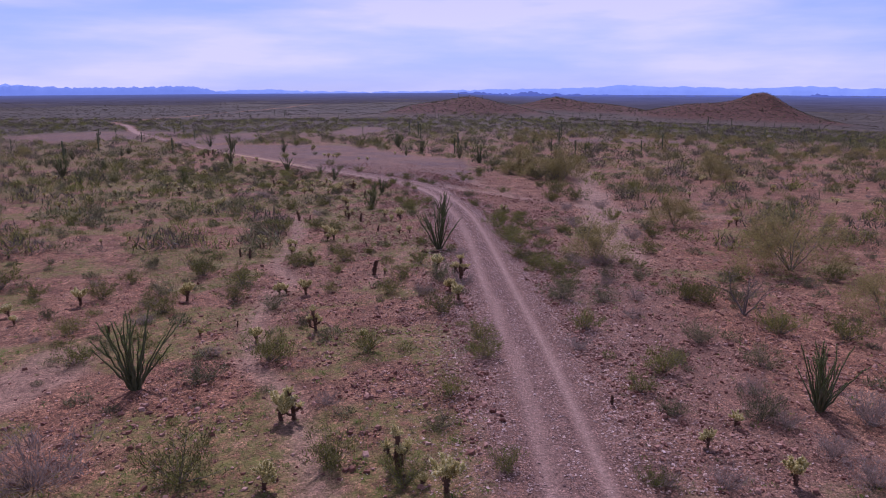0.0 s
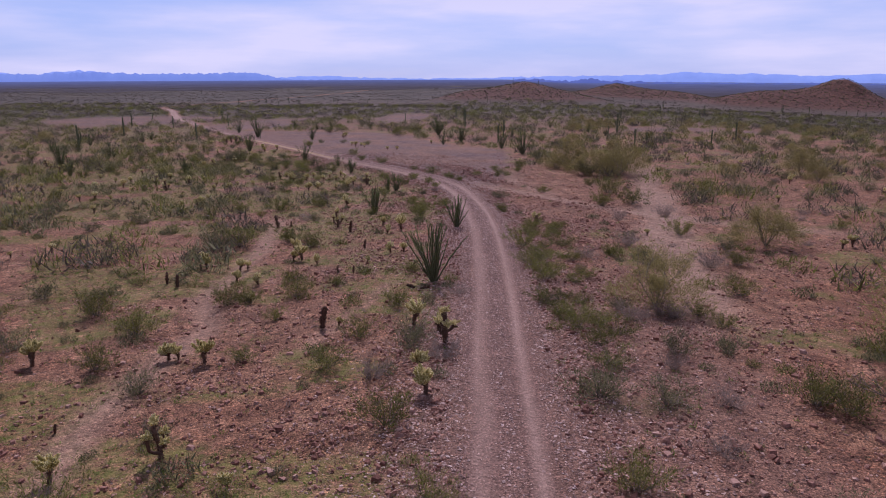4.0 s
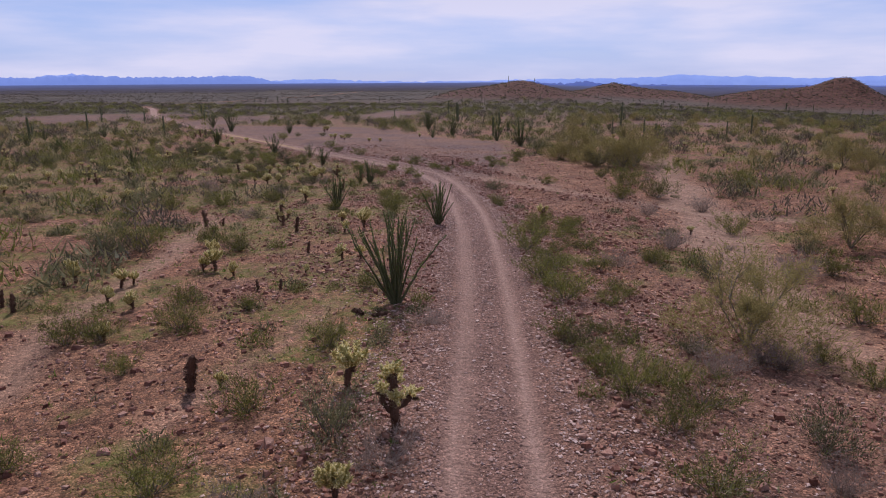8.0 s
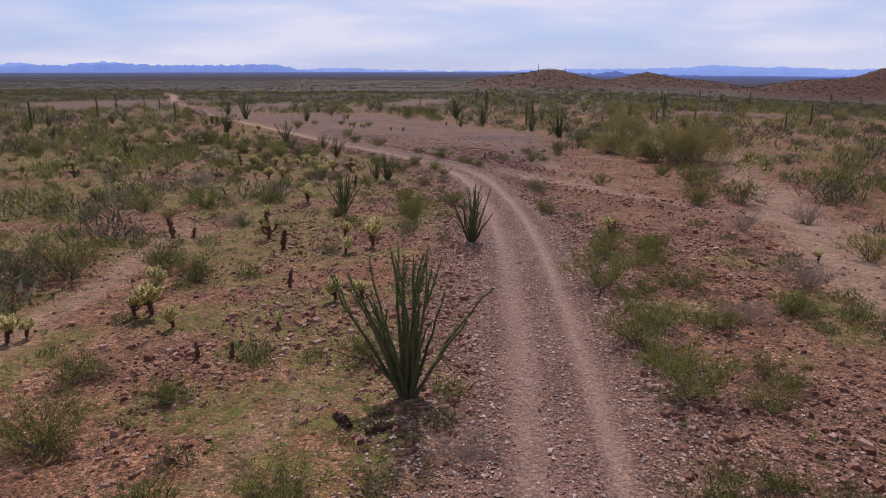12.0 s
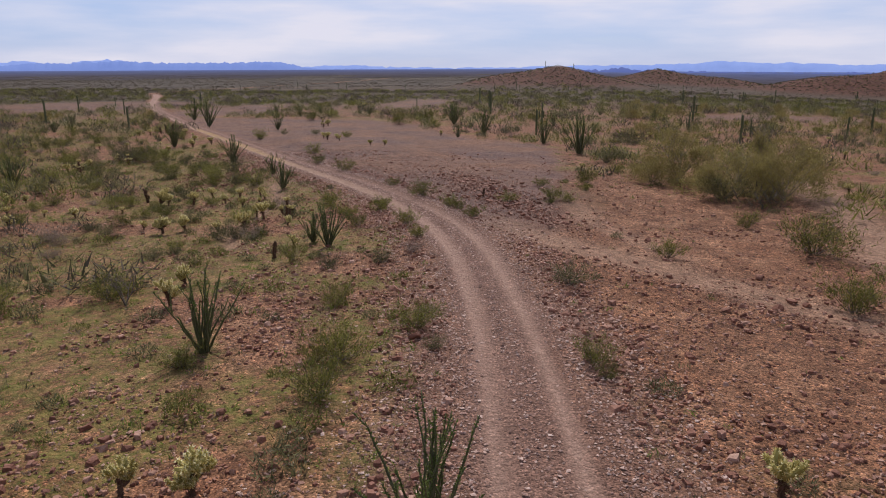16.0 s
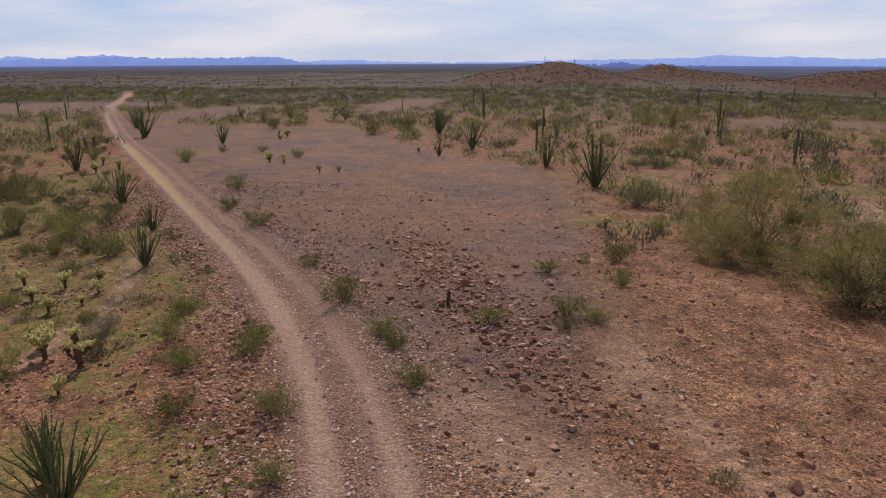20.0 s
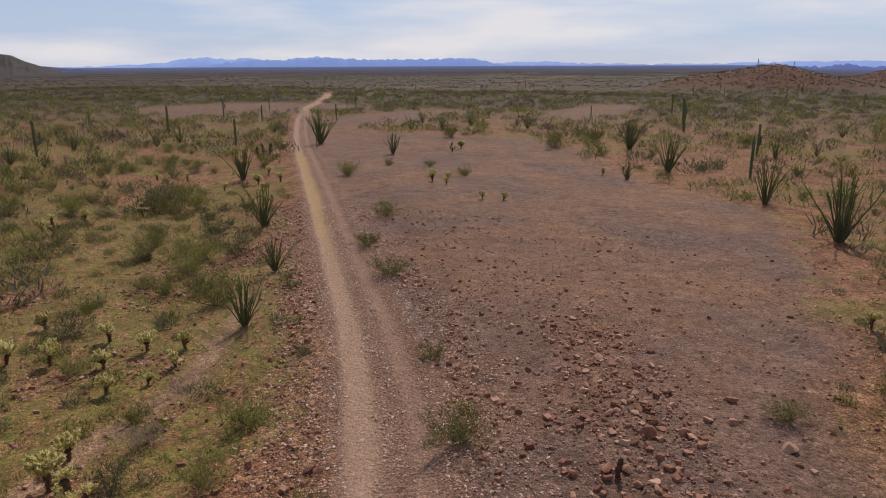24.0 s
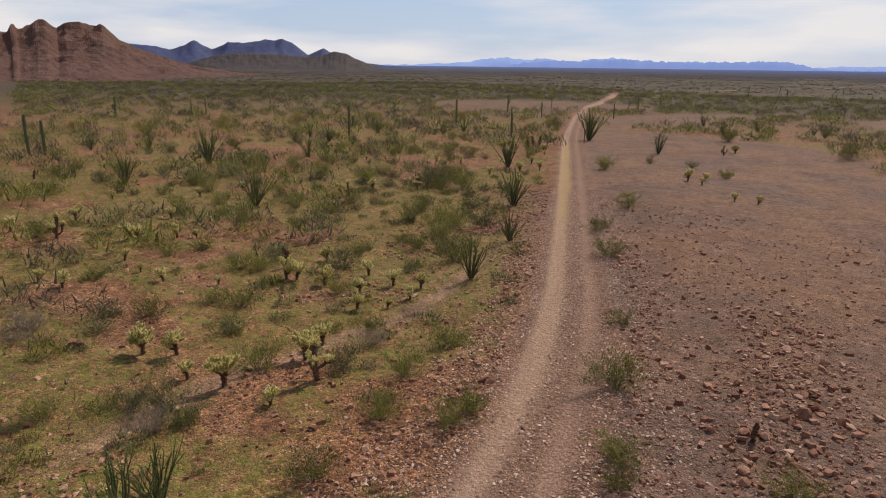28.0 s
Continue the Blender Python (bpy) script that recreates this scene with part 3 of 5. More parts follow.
mountain_range("mountain_dark_hill", "low dark brown rocky hill on the plain", rocky("dark_hill_rock", (0.026, 0.021, 0.024), (0.04, 0.031, 0.034), (0.06, 0.046, 0.048), grain=0.03, relief=4.0), 1500, 260,
               ((-70, -6), (-66, 10), (-64, 24), (-62.4, 30), (-59, 27), (-57, 23), (-55.8, 27), (-54.9, 35), (-54, 32), (-53.2, 21), (-51.8, 8), (-49.5, -8)), -12, 0.25, 59)
mountain_range("mountain_red", "red-brown rocky mountain with jagged pinnacles", rocky("red_mountain_rock", (0.018, 0.011, 0.010), (0.07, 0.033, 0.026), (0.165, 0.08, 0.058), grain=0.03, relief=9.0), 760, 530,
               ((-125, 30), (-110, 50), (-95, 44), (-84, 46), (-80, 44), (-78.5, 38), (-77.8, 36), (-77.4, 35), (-77.2, 41), (-77.0, 41), (-76.8, 37), (-76.2, 40), (-75.7, 46), (-75.1, 47), (-74.7, 42), (-74.4, 39), (-73.9, 44), (-73.0, 45), (-71.5, 44), (-71, 39), (-70.5, 32), (-69.4, 24), (-67.1, 15.5), (-65.2, 8), (-62.3, 2), (-57, -3), (-50, -6), (-46, -7)), -6, 0.5, 61, columns=620, rows=90, steep=3.2, foot=0.3)


# ---- building plants and stones ----
class Shape:
    """Vertices, faces and material slots gathered for one mesh."""

    def __init__(self):
        self.v, self.f, self.m = [], [], []

    def tube(self, points, radii, sides=5, slot=0, cap=True):
        base = len(self.v)
        points = [Vector(p) for p in points]
        for i, (p, r) in enumerate(zip(points, radii)):
            way = (points[min(i + 1, len(points) - 1)] - points[max(i - 1, 0)]).normalized()
            side = way.cross(Vector((0.31, 0.2, 0.93)))
            side = (side if side.length > 1e-4 else Vector((1, 0, 0))).normalized()
            up = side.cross(way)
            for k in range(sides):
                a = 2 * math.pi * k / sides
                self.v.append(p + (side * math.cos(a) + up * math.sin(a)) * r)
        for i in range(len(points) - 1):
            for k in range(sides):
                a, b = base + i * sides + k, base + i * sides + (k + 1) % sides
                self.f.append((a, b, b + sides, a + sides))
                self.m.append(slot)
        if cap:
            last = base + (len(points) - 1) * sides
            self.f.append(tuple(range(last, last + sides)))
            self.m.append(slot)

    def blade(self, p, way, wide, slot=0):
        """A small pointed leaf."""
        p, way = Vector(p), Vector(way)
        side = way.cross(Vector((rnd.uniform(-1, 1), rnd.uniform(-1, 1), rnd.uniform(-1, 1))))
        side = (side if side.length > 1e-5 else Vector((1, 0, 0))).normalized() * wide
        i = len(self.v)
        self.v += [p - side * 0.5, p + way * 0.5 - side, p + way, p + way * 0.45 + side]
        self.f.append((i, i + 1, i + 2, i + 3))
        self.m.append(slot)

    def spike(self, p, way, wide, slot=0):
        p, way = Vector(p), Vector(way)
        side = way.cross(Vector((rnd.uniform(-1, 1), rnd.uniform(-1, 1), rnd.uniform(-1, 1)))).normalized() * wide
        i = len(self.v)
        self.v += [p - side, p + side, p + way]
        self.f.append((i, i + 1, i + 2))
        self.m.append(slot)

    def mesh(self, name, *mats, soft=True):
        me = bpy.data.meshes.new(name)
        me.from_pydata([tuple(p) for p in self.v], [], self.f)
        for mat in mats:
            me.materials.append(mat)
        me.polygons.foreach_set("material_index", self.m)
        me.polygons.foreach_set("use_smooth", [soft] * len(self.f))
        return me


rnd = random.Random(7)


def part(name, me, parent, label=""):
    ob = new(name, me)
    ob.parent = parent
    return tagged(ob, label)


def thing(name, label, category, group=""):
    return tagged(new(name), label, category, group)


def on_ground(x, y, sink=0.03):
    return float(fine_height(np.float64(x), np.float64(y))) - sink


def ball(r):
    """A random point in a ball of radius r."""
    while True:
        p = Vector((rnd.uniform(-1, 1), rnd.uniform(-1, 1), rnd.uniform(-1, 1)))
        if 0.05 < p.length <= 1:
            return p * r


def make_ocotillo(n, leafy):
    """A fan of wandlike canes from one crown, three metres tall."""
    t = thing("ocotillo", "green ocotillo with long leafy canes fanning from the ground", "ocotillo", "ocotillos along the track")
    for i in range(n):
        a = 2.4 * i + rnd.uniform(-0.4, 0.4)
        lean = radians(rnd.choice((3, 8, 12, 16, 20, 24, 29, 34)) + rnd.uniform(-4, 4))
        length = rnd.choice((rnd.uniform(1.4, 2.3), rnd.uniform(2.2, 3.1), rnd.uniform(2.5, 3.25)))
        out = Vector((math.cos(a), math.sin(a), 0))
        wave, phase = rnd.uniform(0.03, 0.13), rnd.uniform(0, 6)
        cross = Vector((-out.y, out.x, 0))
        pts, rad = [], []
        for k in range(9):
            u = k / 8
            tilt = lean * (0.9 + 0.15 * u)
            pts.append(out * (0.05 + 0.06 * rnd.random() + length * u * math.sin(tilt)) + Vector((0, 0, length * u * math.cos(tilt) - 0.05)) + cross * wave * math.sin(phase + 5 * u) * (0.3 + u) + ball(0.03) * (k > 1))
            rad.append(0.036 * (1 - u) + 0.012)
        s = Shape()
        s.tube(pts, rad, 5)
        ways = [pts]
        if rnd.random() < 0.3 and length > 2.2:
            # a side cane forks off in the upper half
            fork = pts[5]
            turn = (pts[7] - pts[5]).normalized() + ball(0.55)
            twig = [fork + turn * 0.9 * u + Vector((0, 0, 0.12 * u * u)) for u in (0, 0.33, 0.66, 1.0)]
            s.tube(twig, [0.022, 0.018, 0.014, 0.009], 4)
            ways.append(twig)
        for line in ways:
            last = len(line) - 1
            steps_ = int((line[-1] - line[0]).length / 0.05)
            for k in range(2, steps_):
                u = k / steps_ * last
                j = min(int(u), last - 1)
                p = line[j].lerp(line[j + 1], u - j)
                for _ in range(leafy):
                    w = ball(1).normalized()
                    s.spike(p, w * rnd.uniform(0.045, 0.095) + Vector((0, 0, 0.03)), 0.018, 1)
        part("cane", s.mesh("ocotillo_cane", CANE, CANE_LEAF), t)
    return t


def add_joint(s, base, way, length, thick, spines):
    """One stubby cholla joint under a dense coat of pale spines."""
    base, way = Vector(base), Vector(way).normalized()
    side = way.orthogonal().normalized()
    over = way.cross(side)
    s.tube([base + way * length * u for u in (0, 0.2, 0.6, 1.0)], [thick * k for k in (0.5, 0.72, 0.72, 0.35)], 6)
    for _ in range(spines):
        u, a = rnd.random() ** 0.75, rnd.uniform(0, 2 * math.pi)
        o = side * math.cos(a) + over * math.sin(a) + way * (rnd.uniform(-0.2, 0.7) + 0.7 * (u > 0.85))
        s.spike(base + way * length * u + (side * math.cos(a) + over * math.sin(a)) * thick * 0.55, o.normalized() * thick * rnd.uniform(0.5, 1.0), thick * 0.21, 1)


def joint_mesh(length, thick, spines, mat, flesh):
    s = Shape()
    add_joint(s, (0, 0, 0), (0, 0, 1), length, thick, spines)
    return s.mesh("cholla_joint", flesh, mat, soft=False)


def shaggy_trunk(points, radii, mat, tufts):
    s = Shape()
    s.tube([Vector(p) + ball(0.012) for p in points], radii, 7)
    for _ in range(tufts):
        k = rnd.randrange(len(points) - 1)
        u = rnd.random()
        p = Vector(points[k]).lerp(Vector(points[k + 1]), u)
        r = radii[k] * (1 - u) + radii[k + 1] * u
        a = rnd.uniform(0, 2 * math.pi)
        o = Vector((math.cos(a), math.sin(a), rnd.uniform(-0.9, 0.5)))
        s.spike(p + Vector((o.x, o.y, 0)) * r * 0.9, o * r * rnd.uniform(0.4, 1.0), r * 0.22)
    return s.mesh("cholla_trunk", mat, soft=False)


JOINTS = [joint_mesh(rnd.uniform(0.15, 0.22), rnd.uniform(0.045, 0.055), 80, CHOLLA_JOINT, CHOLLA_FLESH) for _ in range(5)]
STUBS = [joint_mesh(rnd.uniform(0.12, 0.18), 0.05, 60, CHOLLA_OLD, CHOLLA_TRUNK) for _ in range(3)]


def put_joint(meshes, base, way, parent, size=1.0, name="joint"):
    ob = part(name, rnd.choice(meshes), parent)
    q = Vector(way).to_track_quat("Z", "Y")
    ob.matrix_basis = Matrix.LocRotScale(base, q, (size, size, size))
    return Vector(base) + Vector(way).normalized() * 0.19 * size


def crown_ways(n, flat):
    """Directions that fill an upright tuft."""
    out = []
    for i in range(n):
        a, u = 2.4 * i, math.sqrt((i + 0.5) / n)
        lean = u * flat
        out.append(Vector((math.sin(lean) * math.cos(a), math.sin(lean) * math.sin(a), math.cos(lean) + 0.05)) + ball(0.12))
    return out


def crown_mesh(n, flat):
    s = Shape()
    for w in crown_ways(n, flat):
        root = Vector((w.x, w.y, 0)) * 0.045
        tip = root + w.normalized() * rnd.uniform(0.12, 0.20)
        add_joint(s, root, w, (tip - root).length, 0.046, 44)
        if rnd.random() < 0.6:
            add_joint(s, tip - w.normalized() * 0.04, w.normalized() * 0.5 + ball(0.6) + Vector((0, 0, 0.6)), rnd.uniform(0.09, 0.15), 0.044, 36)
    return s.mesh("cholla_crown", CHOLLA_FLESH, CHOLLA_JOINT, soft=False)


CROWNS = [crown_mesh(n, f) for n, f in ((13, 1.3), (11, 1.15), (15, 1.45), (9, 1.0))]


def put_crown(p, parent, size):
    ob = part("crown", rnd.choice(CROWNS), parent, "pale yellow spiny crown")
    ob.matrix_basis = Matrix.LocRotScale(p, Euler((rnd.uniform(-0.25, 0.25), rnd.uniform(-0.25, 0.25), rnd.uniform(0, 6))), (size * 1.05, size * 1.05, size * 1.15))
    return ob


def make_cholla(stem, heads, size=1.3):
    """A teddy-bear cholla one metre tall: dark shaggy trunk, hanging old joints, pale spiny crowns."""
    t = thing("cholla", "teddy-bear cholla with dark trunk and pale yellow spiny crown", "cholla cactus", "cholla cacti on the flats")
    bend = Vector((rnd.uniform(-0.1, 0.1), rnd.uniform(-0.1, 0.1), 0))
    pts = [Vector((0, 0, stem * k / 5)) + bend * (k / 5) ** 2 for k in range(6)]
    trunk = part("trunk", shaggy_trunk(pts, [0.06, 0.055, 0.06, 0.065, 0.065, 0.05], CHOLLA_TRUNK, 150), t)
    put_crown(pts[-1] - Vector((0, 0, 0.06)), trunk, size)
    for i in range(heads):
        a, z = rnd.uniform(0, 6.28), rnd.uniform(0.35, 0.75)
        o = Vector((math.cos(a), math.sin(a), 0))
        low = Vector((0, 0, stem * z)) + bend * z * z
        arm = [low, low + o * 0.1 + Vector((0, 0, 0.02)), low + o * 0.19 + Vector((0, 0, 0.08)), low + o * 0.22 + Vector((0, 0, 0.17))]
        branch = part("branch", shaggy_trunk(arm, [0.04, 0.045, 0.045, 0.04], CHOLLA_TRUNK, 50), t)
        put_crown(arm[-1] - Vector((0, 0, 0.05)), branch, size * rnd.uniform(0.6, 0.85))
    for _ in range(4):
        a = rnd.uniform(0, 6.28)
        put_joint(STUBS, pts[4] + Vector((0, 0, rnd.uniform(-0.1, 0.05))), (math.cos(a), math.sin(a), rnd.uniform(-0.7, 0.3)), trunk, rnd.uniform(0.7, 1.0), "old_joint")
    return t


def make_big_cholla():
    """An old cholla two metres tall with dark branching stems; every pale joint is its own."""
    t = thing("cholla", "tall branching cholla with dark stems and pale yellow joints", "cholla cactus", "cholla cacti on the flats")
    stems = [[Vector((0.02 * k * math.sin(k), 0.02 * k, 1.5 * k / 6)) for k in range(7)]]
    for a, z, up in ((0.3, 0.35, 0.55), (2.6, 0.25, 0.75), (4.5, 0.5, 0.35)):
        o = Vector((math.cos(a), math.sin(a), 0))
        stems.append([Vector((0, 0, z)), o * 0.2 + Vector((0, 0, z + 0.06)), o * 0.36 + Vector((0, 0, z + 0.2)), o * 0.4 + Vector((0, 0, z + up))])
    for i, pts in enumerate(stems):
        stem = part("branch" if i else "trunk", shaggy_trunk(pts, [0.085 if not i else 0.06] * len(pts), CHOLLA_TRUNK, 260 if not i else 120), t)
        for w in crown_ways(16 if not i else 11, 1.5):
            tip = put_joint(JOINTS, pts[-1] - Vector((0, 0, 0.07)), w, stem, rnd.uniform(0.9, 1.25))
            if rnd.random() < 0.5:
                put_joint(JOINTS, tip - w.normalized() * 0.03, w.normalized() * 0.5 + ball(0.6) + Vector((0, 0, 0.5)), stem, rnd.uniform(0.6, 0.8))
        for _ in range(4):
            b = rnd.uniform(0, 6.28)
            put_joint(STUBS, pts[-1] - Vector((0, 0, rnd.uniform(0.05, 0.2))), (math.cos(b), math.sin(b), rnd.uniform(-0.6, 0.2)), stem, rnd.uniform(0.8, 1.1), "old_joint")
    return t


def make_dead_cholla(lean):
    t = thing("dead_cholla", "dead dark brown cholla stump with broken stubs", "cholla cactus", "dead cholla stumps")
    pts = [(lean * 0.05 * k * k / 5 + 0.03 * (k % 2), 0.02 * k, k / 5) for k in range(6)]
    trunk = part("trunk", shaggy_trunk(pts, [0.10, 0.08, 0.12, 0.085, 0.105, 0.05], CHOLLA_TRUNK, 260), t)
    for _ in range(4):
        k = rnd.randrange(1, 5)
        put_joint(STUBS, pts[k], (rnd.uniform(-1, 1), rnd.uniform(-1, 1), rnd.uniform(0, 0.8)), trunk, rnd.uniform(0.8, 1.3), "stub")
    return t


def ribbed(points, radius, ribs=12):
    """A ribbed cactus stem with a rounded top."""
    s = Shape()
    n = ribs * 2
    pts = [Vector(p) for p in points]
    top, way = pts[-1], (pts[-1] - pts[-2]).normalized()
    rad = [radius * (0.82 + 0.18 * min(1, 4 * i / len(pts))) for i in range(len(pts))]
    for u in (0.35, 0.65, 0.85, 0.97):
        pts.append(top + way * radius * u * 1.1)
        rad.append(radius * math.sqrt(max(0.02, 1 - u * u)))
    base = 0
    for i, (p, r) in enumerate(zip(pts, rad)):
        w = (pts[min(i + 1, len(pts) - 1)] - pts[max(i - 1, 0)]).normalized()
        side = w.cross(Vector((0.31, 0.9, 0.2))).normalized()
        up = side.cross(w)
        for k in range(n):
            a = 2 * math.pi * k / n
            s.v.append(p + (side * math.cos(a) + up * math.sin(a)) * r * (1.0 if k % 2 else 0.84))
    for i in range(len(pts) - 1):
        for k in range(n):
            a, b = i * n + k, i * n + (k + 1) % n
            s.f.append((a, b, b + n, a + n))
            s.m.append(0)
    s.f.append(tuple(range((len(pts) - 1) * n, len(pts) * n)))
    s.m.append(0)
    return s.mesh("saguaro_stem", SAGUARO, soft=False)


def make_saguaro(arms):
    """A saguaro four metres tall."""
    t = thing("saguaro", "tall grey-green ribbed saguaro cactus" + (" with upturned arms" if arms else ""), "saguaro cactus", "saguaros on the plain")
    part("trunk", ribbed([(0.02 * math.sin(k), 0, 3.85 * k / 7) for k in range(8)], 0.155), t)
    for i in range(arms):
        a, z, up = rnd.uniform(0, 6.28), rnd.uniform(1.4, 2.2), rnd.uniform(0.7, 1.5)
        o = Vector((math.cos(a), math.sin(a), 0))
        pts = [o * 0.12 + Vector((0, 0, z)), o * 0.36 + Vector((0, 0, z + 0.03)), o * 0.5 + Vector((0, 0, z + 0.18)), o * 0.54 + Vector((0, 0, z + 0.45)), o * 0.54 + Vector((0, 0, z + up))]
        part("arm", ribbed(pts, 0.115, 9), t)
    return t


def shrub_parts(t, stems, reach, height, leaves, leaf, twig_mat, leaf_mat, spread=0.5, dense=0.3, thick=0.012, wide=0.3):
    """Branching stems, and foliage in small sprays along them."""
    wood, green = Shape(), Shape()
    tips = []
    for i in range(stems):
        a = 2 * math.pi * i / stems + rnd.uniform(-0.3, 0.3)
        out = rnd.uniform(0.25, 1.0) * reach
        top = height * rnd.uniform(0.6, 1.0) * math.sqrt(max(0.12, 1 - (out / reach) ** 2 * 0.75))
        o = Vector((math.cos(a), math.sin(a), 0))
        pts = [Vector((0, 0, -0.03)) + o * 0.03]
        for k in (1, 2, 3, 4):
            u = k / 4
            pts.append(o * out * u ** 0.85 + Vector((0, 0, top * u)) + ball(0.05 * height))
        wood.tube([pts[0], pts[1], pts[2], pts[4]], [thick, thick * 0.8, thick * 0.55, thick * 0.2], 3, cap=False)
        tips.append(pts)
        for _ in range(4):
            j = rnd.randrange(1, 4)
            p = pts[j].lerp(pts[j + 1], rnd.random())
            q = p + ball(spread * reach * 0.7) + Vector((0, 0, 0.12 * height))
            q.z = max(q.z, 0.03)
            wood.spike(p, q - p, thick * 0.35)
            tips.append([p, p.lerp(q, 0.3), p.lerp(q, 0.6), q])
    for _ in range(leaves):
        pts = rnd.choice(tips)
        u = rnd.uniform(dense, 1.05) * (len(pts) - 1)
        j = min(int(u), len(pts) - 2)
        p = pts[j].lerp(pts[j + 1], u - j) + ball(0.09 * height + 0.03)
        p.z = max(p.z, 0.02)
        w = ball(0.8).normalized() * 0.7 + Vector((p.x / reach * 0.35, p.y / reach * 0.35, 0.6))
        green.spike(p, w * leaf * rnd.uniform(0.6, 1.4), leaf * wide)
    part("wood", wood.mesh("shrub_wood", twig_mat), t)
    part("foliage", green.mesh("shrub_leaves", leaf_mat, soft=False), t)


def make_creosote(leaves=2500):
    t = thing("creosote_bush", "olive green creosote bush with fine upright stems", "bush", "green desert bushes")
    shrub_parts(t, 19, 0.95, 1.0, leaves, 0.095 if leaves > 1500 else 0.115, TWIG, CREOSOTE, 0.55, 0.15, 0.011, 0.085 if leaves > 1500 else 0.13)
    return t


def make_bursage(leaves=2200):
    t = thing("bursage_bush", "low rounded grey-green bursage bush", "bush", "grey desert bushes")
    shrub_parts(t, 20, 0.95, 0.95, leaves, 0.085 if leaves > 1500 else 0.105, TWIG, BURSAGE, 0.6, 0.15, 0.011, 0.10 if leaves > 1500 else 0.14)
    return t


def make_dry():
    t = thing("dry_shrub", "dry leafless grey shrub of thin tangled twigs", "bush", "dry grey shrubs")
    shrub_parts(t, 24, 1.0, 0.9, 1000, 0.16, DRY, DRY, 0.6, 0.2, 0.010, 0.05)
    for child in t.children:
        if child.name.startswith("foliage"):
            child.name = "brush"
    return t


def make_limbs(height, forks, mat, wood, tips, thick):
    """Limbs that fork from a short trunk."""
    for i in range(forks):
        a = 2 * math.pi * i / forks + rnd.uniform(-0.4, 0.4)
        o = Vector((math.cos(a), math.sin(a), 0)) * rnd.uniform(0.45, 0.9)
        p, r, way = Vector((0, 0, -0.05)), thick, (o + Vector((0, 0, rnd.uniform(0.9, 1.5)))).normalized()
        stack = [(p, way, r, height * rnd.uniform(0.4, 0.5), 0)]
        while stack:
            p, way, r, length, level = stack.pop()
            pts = [p]
            for _ in range(3):
                way = (way + ball(0.22) + Vector((0, 0, 0.03))).normalized()
                pts.append(pts[-1] + way * length / 3)
            wood.tube(pts, [r, r * 0.85, r * 0.7, r * 0.55], 5 if level < 2 else 3, cap=False)
            if level >= 1:
                tips.append(pts)
            if level < 3:
                for _ in range(3 if level else 2):
                    stack.append((pts[rnd.choice((2, 3))], (way + ball(0.85)).normalized(), r * 0.55, length * rnd.uniform(0.5, 0.72), level + 1))


def make_palo():
    """A palo verde three metres tall, wider than it is high."""
    t = thing("palo_verde", "yellow-green palo verde tree with a hazy twiggy crown", "tree", "palo verde trees in the wash")
    wood, leaf, tips = Shape(), Shape(), []
    make_limbs(3.0, 7, PALO_BARK, wood, tips, 0.034)
    knots = []
    for _ in range(110):
        p = ball(1)
        q = Vector((p.x * 2.25, p.y * 2.25, 0.3 + abs(p.z) * 2.2 * (1 - 0.45 * (p.x * p.x + p.y * p.y))))
        knots.append((q, rnd.uniform(0.25, 0.55)))
    for _ in range(8800):
        if rnd.random() < 0.35:
            pts = rnd.choice(tips)
            p = pts[rnd.randrange(3)].lerp(pts[3], rnd.random()) + ball(0.22)
        else:
            q, r = rnd.choice(knots)
            p = q + ball(r)
        p.z = max(p.z, 0.08)
        leaf.spike(p, (ball(1).normalized() + Vector((p.x * 0.2, p.y * 0.2, 0.5))) * rnd.uniform(0.07, 0.19), 0.0135)
    part("trunk", wood.mesh("palo_wood", PALO_BARK), t)
    part("crown", leaf.mesh("palo_twigs", PALO, soft=False), t)
    return t


def make_bare_tree():
    t = thing("bare_tree", "leafless grey dead desert tree with crooked limbs", "tree")
    wood, tips = Shape(), []
    make_limbs(3.0, 4, TWIG, wood, tips, 0.06)
    for pts in tips:
        for _ in range(3):
            wood.spike(pts[-1], ball(0.5), 0.007)
    part("trunk", wood.mesh("bare_wood", TWIG), t)
    return t


def stone_mesh(rough, flat):
    """An angular stone about one metre across."""
    bm = bmesh.new()
    bmesh.ops.create_icosphere(bm, subdivisions=2 if rough else 1, radius=0.5)
    sx, sy = rnd.uniform(0.75, 1.15), rnd.uniform(0.65, 1.0)
    planes = [(ball(1).normalized(), rnd.uniform(0.18, 0.36)) for _ in range(9)]
    for v in bm.verts:
        for nrm, dist in planes:
            over = v.co.dot(nrm) - dist
            if over > 0:
                v.co -= nrm * over
        v.co = Vector((v.co.x * sx, v.co.y * sy, v.co.z * flat)) + ball(0.008)
    me = bpy.data.meshes.new("stone")
    bm.to_mesh(me)
    bm.free()
    me.materials.append(ROCK)
    return me


